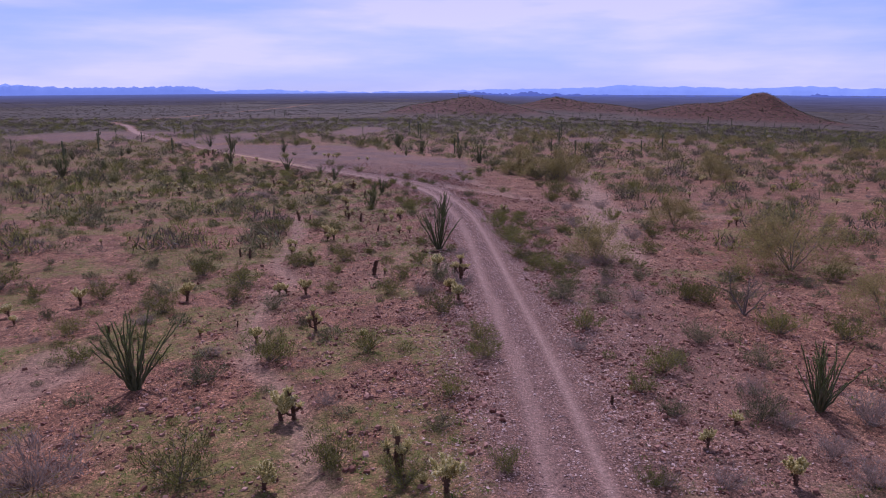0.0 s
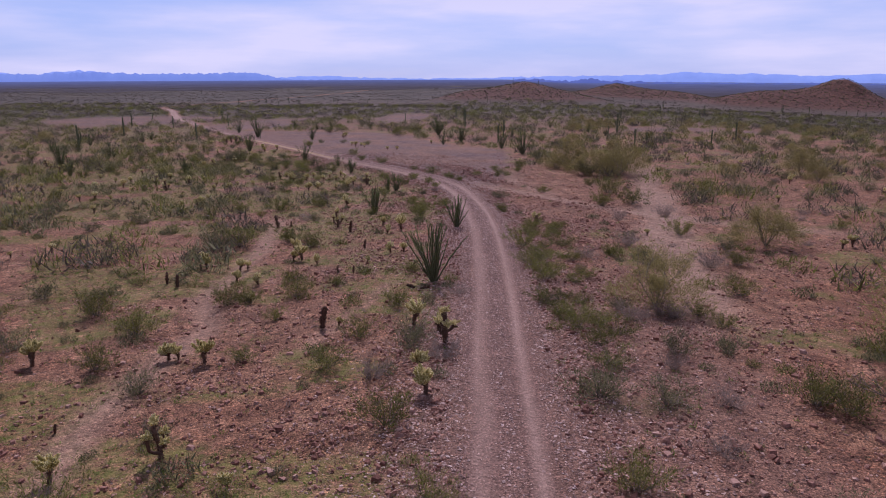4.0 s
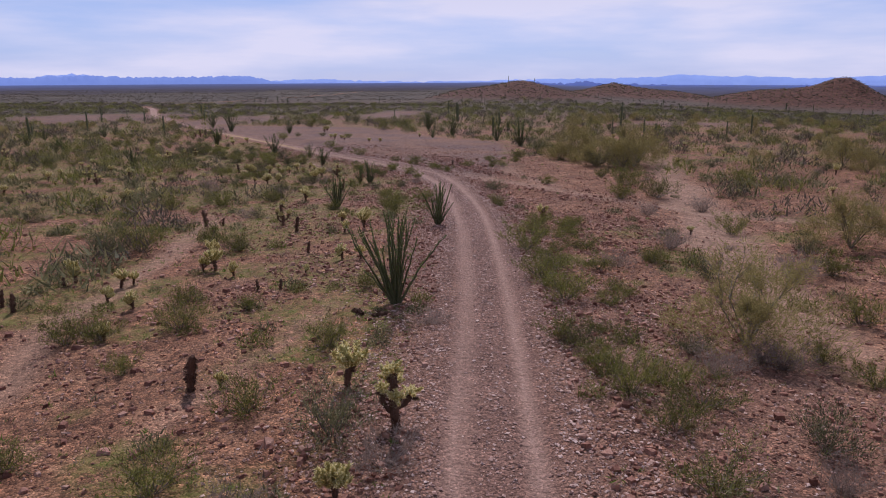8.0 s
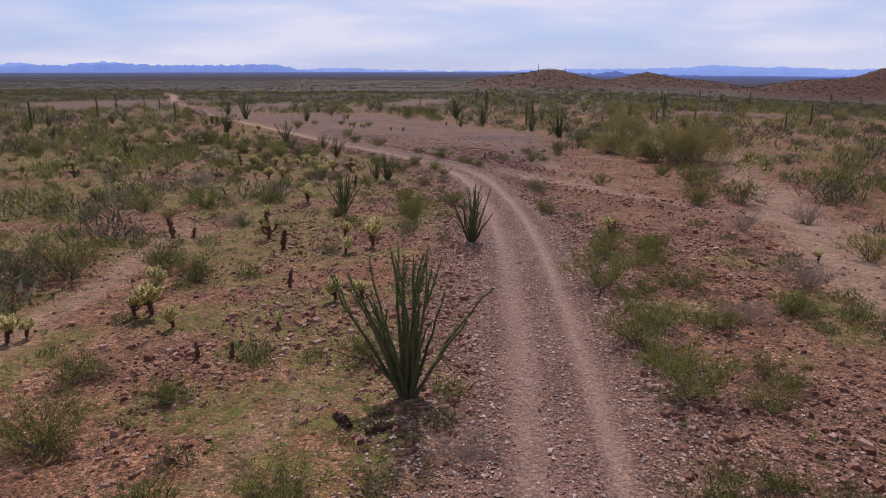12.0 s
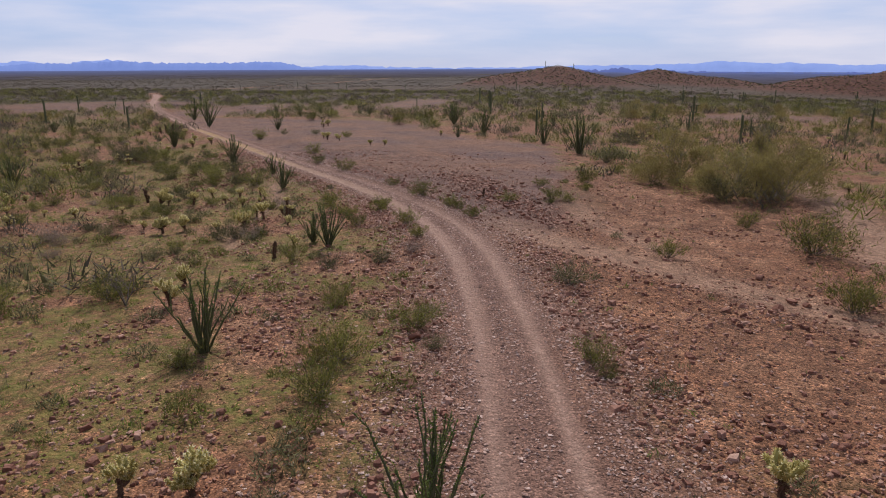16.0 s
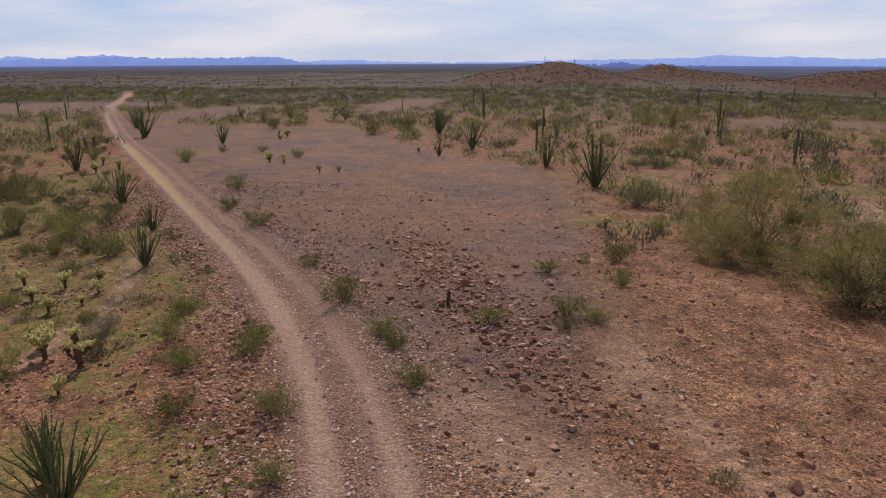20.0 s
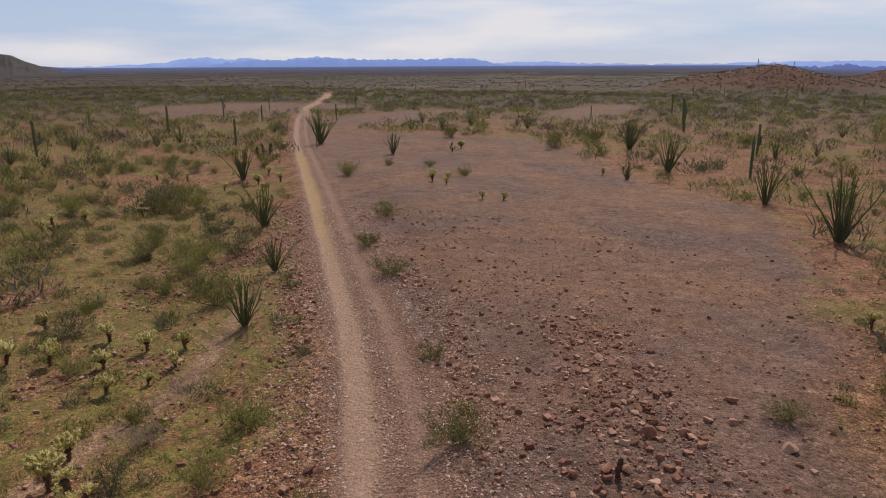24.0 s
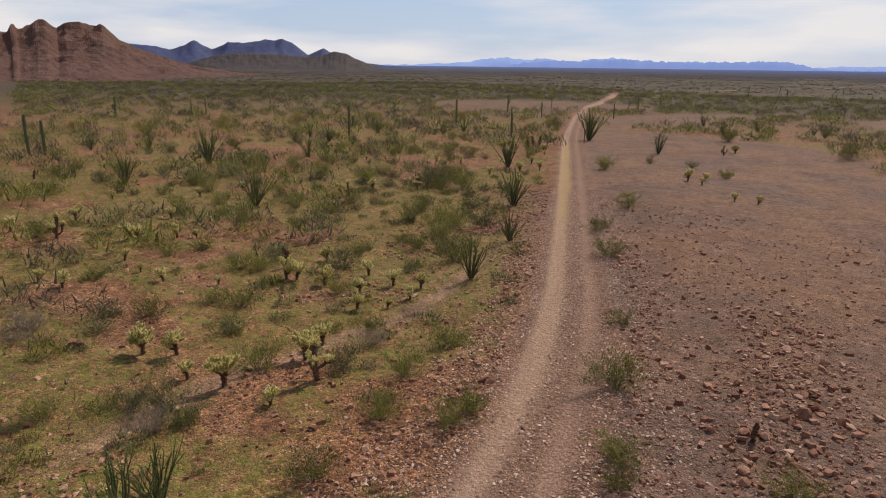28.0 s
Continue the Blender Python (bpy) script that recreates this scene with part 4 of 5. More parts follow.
# ---- the plants, one by one ----
# where each plant stands (x, y) and its height, in metres
CHOLLA_A = ((0.1, 20.3, 1.29), (-0.7, 20.7, 0.53), (-5.8, 20.9, 1.03), (11.3, 20.7, 1.05), (-1.5, 21.8, 1.74), (9.3, 22.9, 0.76), (11, 24.6, 0.68), (-6.5, 26.2, 1.4), (-6, 26.3, 1.55), (-4.2, 35.4, 0.67), (-10.1, 35.9, 1.04), (-7.1, 37.1, 1.58), (-13.8, 37.7, 0.64), (-26.2, 40.6, 0.69), (-27.6, 42.3, 0.93), (0.5, 44.2, 1), (-24.5, 45.1, 1.37), (-17.3, 45.2, 1.38), (-9.3, 45.4, 1.15), (-10.7, 45.8, 0.77), (-11.2, 45.9, 1.01), (1.3, 47.3, 1.95), (-0.5, 49.9, 1.44), (-4.3, 50, 0.57), (-10.5, 54.4, 0.75), (-11.4, 58.1, 0.87), (-13.3, 59.4, 0.81), (-14, 61.8, 1.02), (-16.5, 62.2, 1.27), (-13.6, 62.2, 0.71),)
CHOLLA_B = ((-8.9, 62.9, 0.82), (-5.4, 63.1, 0.55), (-10.3, 64.1, 1.28), (-10.9, 64, 0.85), (-3.2, 65.7, 0.82), (-4.2, 65.8, 0.94), (-5.5, 72.3, 0.89), (-4.6, 74, 1.28), (-10.5, 75.9, 1.81), (-12.7, 89.4, 1.27), (-32.3, 91.6, 0.73), (-30.5, 91.7, 1.04), (-29.9, 91.8, 1.36), (-44.9, 95.2, 1.13), (-43, 95.4, 0.67), (-38.9, 92.8, 0.54), (-13.5, 92.2, 1.06), (-37.4, 92.9, 0.86), (-30.6, 95.1, 0.99), (-10.8, 99.2, 0.74), (-39.5, 102.3, 1.71), (-49.2, 102.6, 1.24), (-33.5, 103.2, 0.81), (-31.6, 103.8, 1.02), (-17.4, 104, 0.8), (-22.6, 104.4, 0.7), (-16, 104.7, 1.34), (-20, 104.7, 1.15), (-13.2, 104.9, 0.77), (-43, 106.6, 1.82),)
CHOLLA_C = ((-14, 107.2, 1.78), (-30, 108.2, 0.9), (-7.9, 108.6, 0.6), (-17.1, 109.5, 1.06), (-39.9, 109.8, 1.31), (-50.9, 110.2, 0.87), (-40.2, 110.7, 1.04), (-39.1, 112.8, 1.06), (-19.7, 113.2, 0.85), (-26.5, 113.5, 1.42), (-38.1, 113.7, 0.76), (-26.1, 113.9, 1.06), (-18.9, 114.4, 0.6), (-24.3, 114.5, 1.15), (-55.6, 114.2, 0.86), (-21.9, 115, 0.94), (-45.1, 114.9, 0.99), (-19, 115.9, 0.83), (-24, 117.2, 1.01), (-50.4, 122.2, 0.79), (-53.7, 125.2, 0.96), (-75, 130.2, 1.5), (-45.6, 131.5, 1.67), (-47.2, 131.8, 1.17), (-74.9, 136, 1.87), (-44.8, 139.3, 1.46), (-48, 142.5, 1.04), (-18.4, 151.1, 0.82), (-16.6, 151.4, 0.83), (-44.4, 154.5, 1.28),)
CHOLLA_D = ((-24.2, 157.2, 0.86), (-26.3, 158.5, 1.23), (-54, 171, 1.06), (-12, 173.5, 0.98), (-35.1, 185.9, 1.52), (-35.7, 191, 1.43), (-47.6, 269.7, 1.44),)
CHOLLA_E = ((-28.1, 117.2, 1), (-21.5, 116.9, 1), (-6.5, 76, 0.9), (-5, 76.1, 1.2), (6.9, 77.3, 1.1), (-47.2, 135.6, 1.2), (0.9, 49.2, 0.9), (-11.6, 66.7, 1.2), (-21, 103.8, 1.3), (-46.7, 104.8, 1.2), (-20, 117.5, 0.9), (-27.9, 162, 1), (-25.7, 160.9, 0.9), (1, 41.8, 1.3), (-16, 108, 1.3),)
CHOLLA = CHOLLA_A + CHOLLA_B + CHOLLA_C + CHOLLA_D + CHOLLA_E
CREOSOTE_PLACES_A = ((6.7, 20.5, 0.69), (-1.3, 20.9, 1.1), (2.1, 21.5, 0.9), (-8.9, 21.7, 1.61), (-3.9, 22.4, 1.4), (0.3, 27.6, 0.94), (8.3, 27.7, 0.85), (10, 30, 1.28), (2, 31.7, 1.22), (-8.6, 33, 1.75), (-3.8, 33.5, 1.29), (1.9, 34.6, 1.06), (7.7, 35.8, 1.28), (22, 36.2, 1.48), (18.6, 36.6, 1.55), (-21.8, 38.6, 1.18), (-0.1, 39.2, 1.33), (16.5, 42.1, 1.5), (-17.9, 42.6, 1.52), (15.5, 42.5, 1.44), (-3.5, 44.3, 1.15), (-14, 44.7, 1.22), (-7.6, 45.4, 0.83), (-23.8, 46.5, 1.42), (-28.7, 46.9, 1.19), (8.2, 47.6, 1), (-2.9, 48.3, 1.1), (-14.8, 49.5, 1.5), (7.5, 49.9, 1.3), (-8, 51.2, 0.83),)
CREOSOTE_PLACES_B = ((29.4, 50.2, 1.53), (15, 51.6, 0.84), (-18.8, 52.6, 1.78), (-1.8, 53.2, 1.06), (14.3, 53.5, 0.85), (-11.8, 54.1, 1.24), (6, 53.9, 0.99), (-10.7, 54.5, 1.09), (-8.1, 55.5, 1.28), (-6.3, 57.7, 0.69), (17.9, 58.2, 1.36), (6.6, 58.9, 1.43), (-1.9, 60.5, 0.85), (5.9, 62.3, 1.35), (20.3, 65.6, 1.29), (11.7, 66, 1.03), (5.4, 67.8, 1.58), (-10.8, 68.3, 1.28), (-16.6, 68.7, 1.8), (-13.1, 69.9, 1.5), (6.4, 74.3, 1.06), (19.2, 76.8, 1.48), (-3.8, 80.8, 1.23), (4.1, 82.8, 0.53), (-8.7, 82.8, 0.81), (-25.5, 83.8, 1.1), (-4.7, 83.4, 0.68), (-4, 83.6, 1.39), (3.8, 83.8, 0.9), (-23.6, 86.8, 1.44),)
CREOSOTE_PLACES_C = ((-2, 86.4, 1.01), (-19.7, 87.9, 1.44), (-5.6, 89.1, 1.11), (-16, 90.4, 1.3), (14.7, 91.7, 1.77), (18.2, 93.7, 2.02), (-9.8, 96, 1), (8.8, 98.2, 1), (-17.8, 99.4, 0.75), (-4.1, 100, 0.81), (16.9, 101.4, 2.37), (28.2, 101.3, 2.59), (-5.3, 103.3, 0.97), (-8.3, 103.3, 0.88), (-1.5, 105.5, 0.84), (-24.8, 105.6, 1.07), (-32.5, 105.8, 0.78), (-44, 105.8, 1.02), (-16.6, 106.3, 1.26), (-9.7, 106.6, 0.9), (-10.4, 107.4, 0.59), (-7.8, 107.7, 0.84), (15.5, 108, 1.25), (-2.7, 108.5, 0.7), (-7.9, 108.6, 0.9), (-25, 108.6, 0.87), (-11.7, 109.3, 0.91), (-3.4, 109.6, 0.9), (-23.9, 109.4, 0.97), (3.4, 110.9, 0.53),)
CREOSOTE_PLACES_D = ((0.5, 111.2, 0.84), (-34.9, 110.5, 0.88), (4.6, 111.8, 0.77), (3.5, 112.3, 0.96), (-17, 111.9, 0.79), (-29.7, 112.3, 1.15), (-5.9, 113.4, 1.23), (-28.8, 113.2, 1.03), (-22.6, 114.1, 0.87), (6.2, 116.7, 0.76), (2.9, 118.2, 0.75), (-9.1, 118.8, 0.71), (6.6, 121.2, 1.35), (18.6, 123.5, 0.72), (-26.7, 123.2, 0.95), (10, 128.7, 1.11), (-15.6, 128, 1.18), (-29.8, 129.4, 1.79), (-19.9, 133.5, 1.04), (-51.9, 138.2, 1.86), (-110.2, 137.9, 2.79), (-23.3, 142.7, 1.39), (-42.6, 143.6, 1.7), (-46.6, 146.1, 2.08), (-36.6, 159.6, 1.63), (-25, 164.2, 1.07), (-23.6, 199.5, 2.7), (-44.1, 207.6, 2.34), (-19.7, 210.8, 2.38), (3.4, 212.9, 2.56),)
CREOSOTE_PLACES = CREOSOTE_PLACES_A + CREOSOTE_PLACES_B + CREOSOTE_PLACES_C + CREOSOTE_PLACES_D
DRY_PLACES_A = ((7.2, 20.6, 0.63), (9, 20.4, 0.75), (13.9, 20.7, 1.12), (-13.9, 21.8, 1.91), (13.5, 22.5, 0.83), (13, 24.7, 0.68), (16.6, 25.3, 1.36), (-4.8, 27.3, 0.62), (13, 27.7, 0.76), (6.7, 32.8, 0.73), (-11.8, 33.9, 0.58), (10.9, 38.2, 0.65), (12.1, 41.8, 0.71), (-1.4, 43.3, 0.94), (11, 45.3, 0.76), (1.3, 45.4, 0.95), (10.4, 51.5, 0.93), (12.7, 52.4, 0.92), (12.1, 52.7, 0.75), (1.4, 55.4, 0.62), (9.7, 64.9, 0.84), (18.3, 64.9, 1.37), (13.5, 69.6, 1.14), (-14.8, 80.9, 0.84), (14.9, 81.9, 1.08), (20.4, 87.4, 1.37), (-3.9, 97.1, 0.63), (-25.7, 100.5, 0.74), (-26.8, 101.2, 1.01), (-14.1, 101.5, 0.77),)
DRY_PLACES_B = ((-15.3, 110.7, 0.73), (-17.1, 114.3, 0.65),)
DRY_PLACES = DRY_PLACES_A + DRY_PLACES_B
BURSAGE_PLACES_A = ((-0.1, 24.8, 0.69), (12.3, 25.2, 1.35), (8.9, 25.5, 0.79), (-11.2, 30.5, 1.21), (15, 31.2, 1.11), (11.1, 31.5, 0.81), (13.2, 34.2, 1.17), (-8, 38.4, 0.82), (9.9, 41.6, 1.13), (7.5, 42, 1.42), (-10.7, 42.3, 1.07), (18.8, 42.8, 1.45), (-0.2, 46.8, 1.38), (11.5, 47, 1.13), (10.1, 53.2, 0.81), (6.5, 53.4, 0.86), (13.7, 63.4, 1.06), (-18.3, 68.2, 1.94), (21.1, 70.3, 1.27), (-6.3, 72.4, 0.62), (-30.8, 79.3, 1.28), (-13.9, 80.7, 0.84), (-1.1, 84.5, 0.55), (3.6, 92.2, 1.09), (-7.4, 94.4, 0.71), (-5.1, 95.2, 0.73), (-18, 97.3, 0.82), (-17.4, 98.6, 0.55), (-16.3, 101.7, 0.95), (-14, 102.5, 0.72),)
BURSAGE_PLACES_B = ((-15.7, 102.5, 1.14), (-26.1, 104.1, 0.76), (33.1, 103.9, 1.87), (-14.2, 108.4, 1.09), (16, 116.1, 2.26), (6.9, 126.8, 0.54), (-27.9, 130.9, 1.66), (14.9, 137.2, 1.01), (10.1, 137.7, 1.74), (-46.1, 142.7, 2.73), (15.9, 162.3, 2.13), (-36.5, 169.1, 0.94), (-31.5, 169.8, 0.92),)
BURSAGE_PLACES = BURSAGE_PLACES_A + BURSAGE_PLACES_B
OCOTILLO = ((15.1, 26.3, 2.95), (-14.1, 30.1, 3.88), (-0.3, 58.2, 3.73), (0.1, 74.7, 2.81), (-8.7, 84.2, 2.89), (-8.8, 98.9, 2.3), (-10, 100.1, 1.79), (-62.5, 117.7, 3.03), (-19, 120.2, 2.25), (-46.4, 122.6, 2.95), (-22.7, 127.6, 2.14), (-72.8, 130.9, 4.18), (-31.3, 138, 3.2), (7.9, 146.8, 4.87), (-71.7, 144.1, 2.38), (-72.9, 147.7, 2), (4, 160.6, 3.85), (-48.6, 157.3, 3.67), (-9, 170.8, 2.11), (-5.5, 179.7, 4.62), (-41.6, 180.3, 2.93), (-57.5, 187, 5.04), (6.8, 199.9, 2.84), (-12.9, 201.9, 4.29), (-13.5, 206.7, 4.21), (-69, 204.4, 4.07),)
DEAD_CHOLLA = ((6.8, 26.4, 0.5), (-19.4, 38.5, 0.59), (-12.1, 39.1, 0.4), (-5.1, 49.7, 1.19), (-16.6, 57.9, 0.86), (-17.6, 58.6, 0.79), (-5.8, 60.4, 0.51), (-6.8, 60.4, 0.51), (-16.6, 61.4, 0.54), (-6.4, 67.2, 0.68), (-8.9, 73.5, 1), (6.8, 75.3, 1.01), (-15, 76.7, 0.59), (-16.2, 76.8, 1.18), (-11.1, 96.9, 0.94), (-70.2, 111.8, 0.89), (-1.4, 113.3, 0.63), (-28.3, 114.8, 1.22), (-59, 176.3, 1.52), (-60.1, 176.3, 1.54), (-61.2, 176.4, 1.2),)
BARE_TREE = ((18.1, 40, 3.23), (-14.8, 89.6, 1.83),)
PALO_PLACES = ((27.1, 40.8, 3.82), (27.6, 53.2, 5.58), (12.3, 54.5, 3.7), (25.3, 73.9, 3.97), (20.7, 116.8, 4.05), (16.6, 116.9, 4.2), (21.9, 120.8, 5.52), (12.2, 123.2, 2.76), (14.6, 124.2, 5.13), (48.3, 122.9, 4.51),)
SAGUARO_PLACES = ((-90.8, 116.2, 5.01), (-90, 117.8, 4.34), (-151.3, 147, 4.39), (-149.9, 163.2, 3.39), (32.7, 169, 4.28), (-90.9, 164.7, 5.27), (-156.9, 169.9, 3.59), (3.2, 178.5, 4.15), (37.6, 180.6, 2.99), (52.2, 180.3, 3.6), (-55.1, 182.3, 1.94), (30.5, 192, 3.55), (-73.2, 186.5, 4.43), (62.1, 194, 4.41), (4.6, 202.5, 4.48), (-99.6, 199.2, 5.17), (-130, 207.2, 2.87), (37, 217.9, 5.5), (-7.4, 237.4, 5.5), (-8.9, 257.6, 5.5), (50.3, 290.7, 5), (-14.1, 295.1, 5.5), (102.8, 364.3, 5.5), (180.5, 468.4, 5.68), (197.4, 470.3, 5.51),)
BOULDERS_A = ((-1.9, 85.4, 0.58), (3.7, 95.5, 0.57), (12.2, 95.5, 0.64), (2.5, 90.3, 0.32), (-3.7, 91.1, 0.58), (-3.4, 91.7, 0.44), (1.9, 108.2, 0.65), (4, 91.9, 0.27), (8.9, 92.9, 0.39), (12.5, 92.3, 0.56), (11.5, 90.9, 0.53), (13, 91.9, 0.55), (9.4, 90.1, 0.45), (7.6, 88.6, 0.32), (-23.2, 102.2, 0.66), (-9.1, 110.6, 0.48), (-0.9, 115.6, 0.62), (-2.1, 113.8, 0.38), (-11.5, 127.2, 0.61), (-13.4, 127.1, 0.52), (-1.8, 120.4, 0.46), (-2.6, 120.2, 0.42), (-2.5, 116.6, 0.38), (-1.9, 118.8, 0.41), (-1.3, 117, 0.4), (-0.8, 116.5, 0.39), (0.6, 115.6, 0.44), (1.4, 118.9, 0.51), (2.9, 116.4, 0.53), (-4.4, 119.3, 0.39),)
BOULDERS_B = ((-4.1, 122.1, 0.35), (-0.9, 118.4, 0.35), (-7.2, 116.3, 0.26), (-11.6, 110.8, 0.26), (-2.8, 116, 0.45), (-1.3, 117.2, 0.37), (-24.9, 101.7, 0.37), (-23.6, 102, 0.59), (-8.9, 110.6, 0.42), (-7.1, 131, 0.35), (-13.8, 127.8, 0.45), (8.3, 101.6, 0.55), (-0.2, 107.6, 0.43), (4, 106.9, 0.37), (4.4, 108.3, 0.43), (-1.7, 113.5, 0.48), (-0.8, 116.3, 0.42), (0.1, 116, 0.47), (1.5, 106.7, 0.48), (1.9, 105.8, 0.46), (-3.2, 120.8, 0.43), (11.8, 50.2, 0.29), (13.3, 48.6, 0.4), (8, 50, 0.16), (13.7, 78.1, 0.76), (2.3, 25, 0.34), (7.5, 31.5, 0.37),)
BOULDERS = BOULDERS_A + BOULDERS_B


def at_place(x, y, size, turn, sink=0.03):
    return Matrix.Translation((x, y, on_ground(x, y, sink))) @ Matrix.Rotation(turn, 4, "Z") @ Matrix.Scale(size, 4)


def plant_out(makers, places, unit, squash=0.0):
    """Stands each maker's plants at the given places; the first of each maker is moved, the rest are copies."""
    made = {}
    for i, (x, y, h) in enumerate(places):
        k = i % len(makers)
        m = at_place(x, y, h / unit, rnd.uniform(0, 6.28))
        if squash:
            m = m @ Matrix.Diagonal((1 + rnd.uniform(-0.05, squash), 1 + rnd.uniform(-0.05, squash), 1, 1))
        if k not in made:
            made[k] = makers[k]()
            first = made[k]
            first.matrix_basis = m
        else:
            kept = made[k].scale.copy()
            made[k].scale = (1, 1, 1)
            c = copy_thing(made[k], m)
            made[k].scale = kept
        TAKEN.append((x, y, h))


TAKEN = []
DRAWN = random.Random(21)


def scatter(count, x0, x1, y0, y1, low, high, gap, keep):
    """Random places where keep(x, y) allows it, apart from each other and from what stands there already."""
    out = []
    tries = 0
    while len(out) < count and tries < count * 40:
        tries += 1
        x, y = DRAWN.uniform(x0, x1), DRAWN.uniform(y0, y1)
        if DRAWN.random() > keep(x, y) or abs(x - float(ridge(y))) < 3.2:
            continue
        h = DRAWN.uniform(low, high)
        if any((x - a) ** 2 + (y - b) ** 2 < (gap + 0.3 * c) ** 2 for a, b, c in TAKEN) or any((x - a) ** 2 + (y - b) ** 2 < gap * gap for a, b, c in out):
            continue
        out.append((round(x, 2), round(y, 2), h))
    return out


def open_land(x, y):
    x, y = np.float64(x), np.float64(y)
    return float((1 - bare_ground(x, y)) * (1 - 0.8 * sandy(x, y)) * (1 - 0.9 * slope_clear(x, y)))


def inside(x, y):
    """In the cone of land that the walk looks over."""
    return y > 20 and (-0.95 * (y + 20) < x < 0.62 * (y + 30) or (y > 96 and 5 - 4.5 * (y - 93) < x < 0))


def field(x, y):
    return open_land(x, y) if inside(x, y) else 0.0


def beyond(x, y):
    """Away from the strip beside the track, whose plants are set out singly."""
    d = x - float(ridge(y))
    return field(x, y) if (abs(d) > 22 or y > 128) else 0.12 * field(x, y)


def right_side(x, y):
    d = x - float(ridge(y))
    return field(x, y) if d > 18 and x > 14 else 0.0


plant_out([lambda: make_ocotillo(28, 4), lambda: make_ocotillo(24, 4), lambda: make_ocotillo(32, 3)], OCOTILLO, 3.0)
plant_out([make_big_cholla, make_big_cholla], [p for p in CHOLLA if p[2] > 1.45], 1.75)
plant_out([lambda: make_cholla(0.56, 1, 1.5), lambda: make_cholla(0.58, 2, 1.45), lambda: make_cholla(0.62, 3, 1.3), lambda: make_cholla(0.54, 0, 1.7), lambda: make_cholla(0.6, 2, 1.4)], [p for p in CHOLLA if p[2] <= 1.45], 0.95)
plant_out([lambda: make_dead_cholla(0.3), lambda: make_dead_cholla(0.8)], DEAD_CHOLLA, 1.0)
for x, y, turn in ((-0.9, 56.2, 0.4), (-1.3, 56.4, 2.2)):
    lying = make_dead_cholla(1.0)
    tagged(lying, "broken dead cholla stem lying on the gravel")
    lying.matrix_basis = Matrix.Translation((x, y, on_ground(x, y, -0.05))) @ Euler((0, 1.35, turn)).to_matrix().to_4x4() @ Matrix.Scale(0.75, 4)
plant_out([lambda: make_palo(), lambda: make_palo(), lambda: make_palo()], PALO_PLACES, 3.0, 0.2)
plant_out([make_bare_tree], BARE_TREE, 3.0)
plant_out([lambda: make_saguaro(0), lambda: make_saguaro(0), lambda: make_saguaro(2)], SAGUARO_PLACES, 4.0)
plant_out([make_creosote] * 5, CREOSOTE_PLACES, 1.0, 0.25)
plant_out([make_bursage] * 4, BURSAGE_PLACES, 0.95, 0.3)
plant_out([make_dry] * 4, DRY_PLACES, 0.9, 0.3)


def right_verge(x, y):
    d = x - float(ridge(y))
    return 1.0 if 3.0 < d < 5.6 + 0.03 * (y - 45) else 0.0


# bushes that crowd the bank on one side of the track
plant_out([make_creosote] * 3, scatter(22, 4, 10, 44, 76, 0.55, 1.05, 0.8, right_verge), 1.0, 0.5)

# the green flats beyond the bend
plant_out([lambda: make_creosote(1600)] * 3, scatter(70, -80, -12, 112, 190, 0.7, 1.9, 1.6, lambda x, y: field(x, y) if x < float(ridge(y)) - 5 else 0.0), 1.0, 0.4)
plant_out([lambda: make_bursage(1200)] * 2, scatter(50, -70, -12, 96, 170, 0.5, 1.2, 1.4, lambda x, y: field(x, y) if x < float(ridge(y)) - 5 else 0.0), 0.95, 0.3)
plant_out([lambda: make_ocotillo(20, 3)], scatter(9, -95, -28, 118, 190, 2.2, 3.4, 5, lambda x, y: field(x, y) if x < float(ridge(y)) - 6 else 0.0), 3.0)

# the rest of the scrub, thinner near the track
plant_out([lambda: make_creosote(1000)] * 3, scatter(85, -95, 95, 24, 210, 0.6, 1.8, 1.5, beyond), 1.0, 0.3)
plant_out([lambda: make_bursage(900)] * 3, scatter(245, -95, 90, 24, 200, 0.5, 1.3, 1.3, beyond), 0.95, 0.3)
plant_out([make_dry] * 2, scatter(120, -70, 80, 24, 180, 0.35, 0.8, 1.3, beyond), 0.9, 0.3)
plant_out([make_palo] * 2, scatter(64, -120, 110, 80, 270, 1.7, 3.4, 3.2, lambda x, y: right_side(x, y) if x > float(ridge(y)) else 0.35 * beyond(x, y)), 3.0, 0.2)
plant_out([lambda: make_cholla(0.6, 0, 1.4), lambda: make_cholla(0.62, 1, 1.3)], scatter(110, -75, 70, 60, 185, 0.6, 1.3, 1.3, beyond), 1.0)
plant_out([lambda: make_ocotillo(18, 2)], scatter(12, -90, 80, 130, 240, 2.3, 3.4, 5, beyond), 3.0)
plant_out([lambda: make_saguaro(0), lambda: make_saguaro(1)], scatter(90, -170, 280, 200, 570, 2.2, 4.6, 5, lambda x, y: 1.0 if inside(x, y) else 0.0), 4.0)


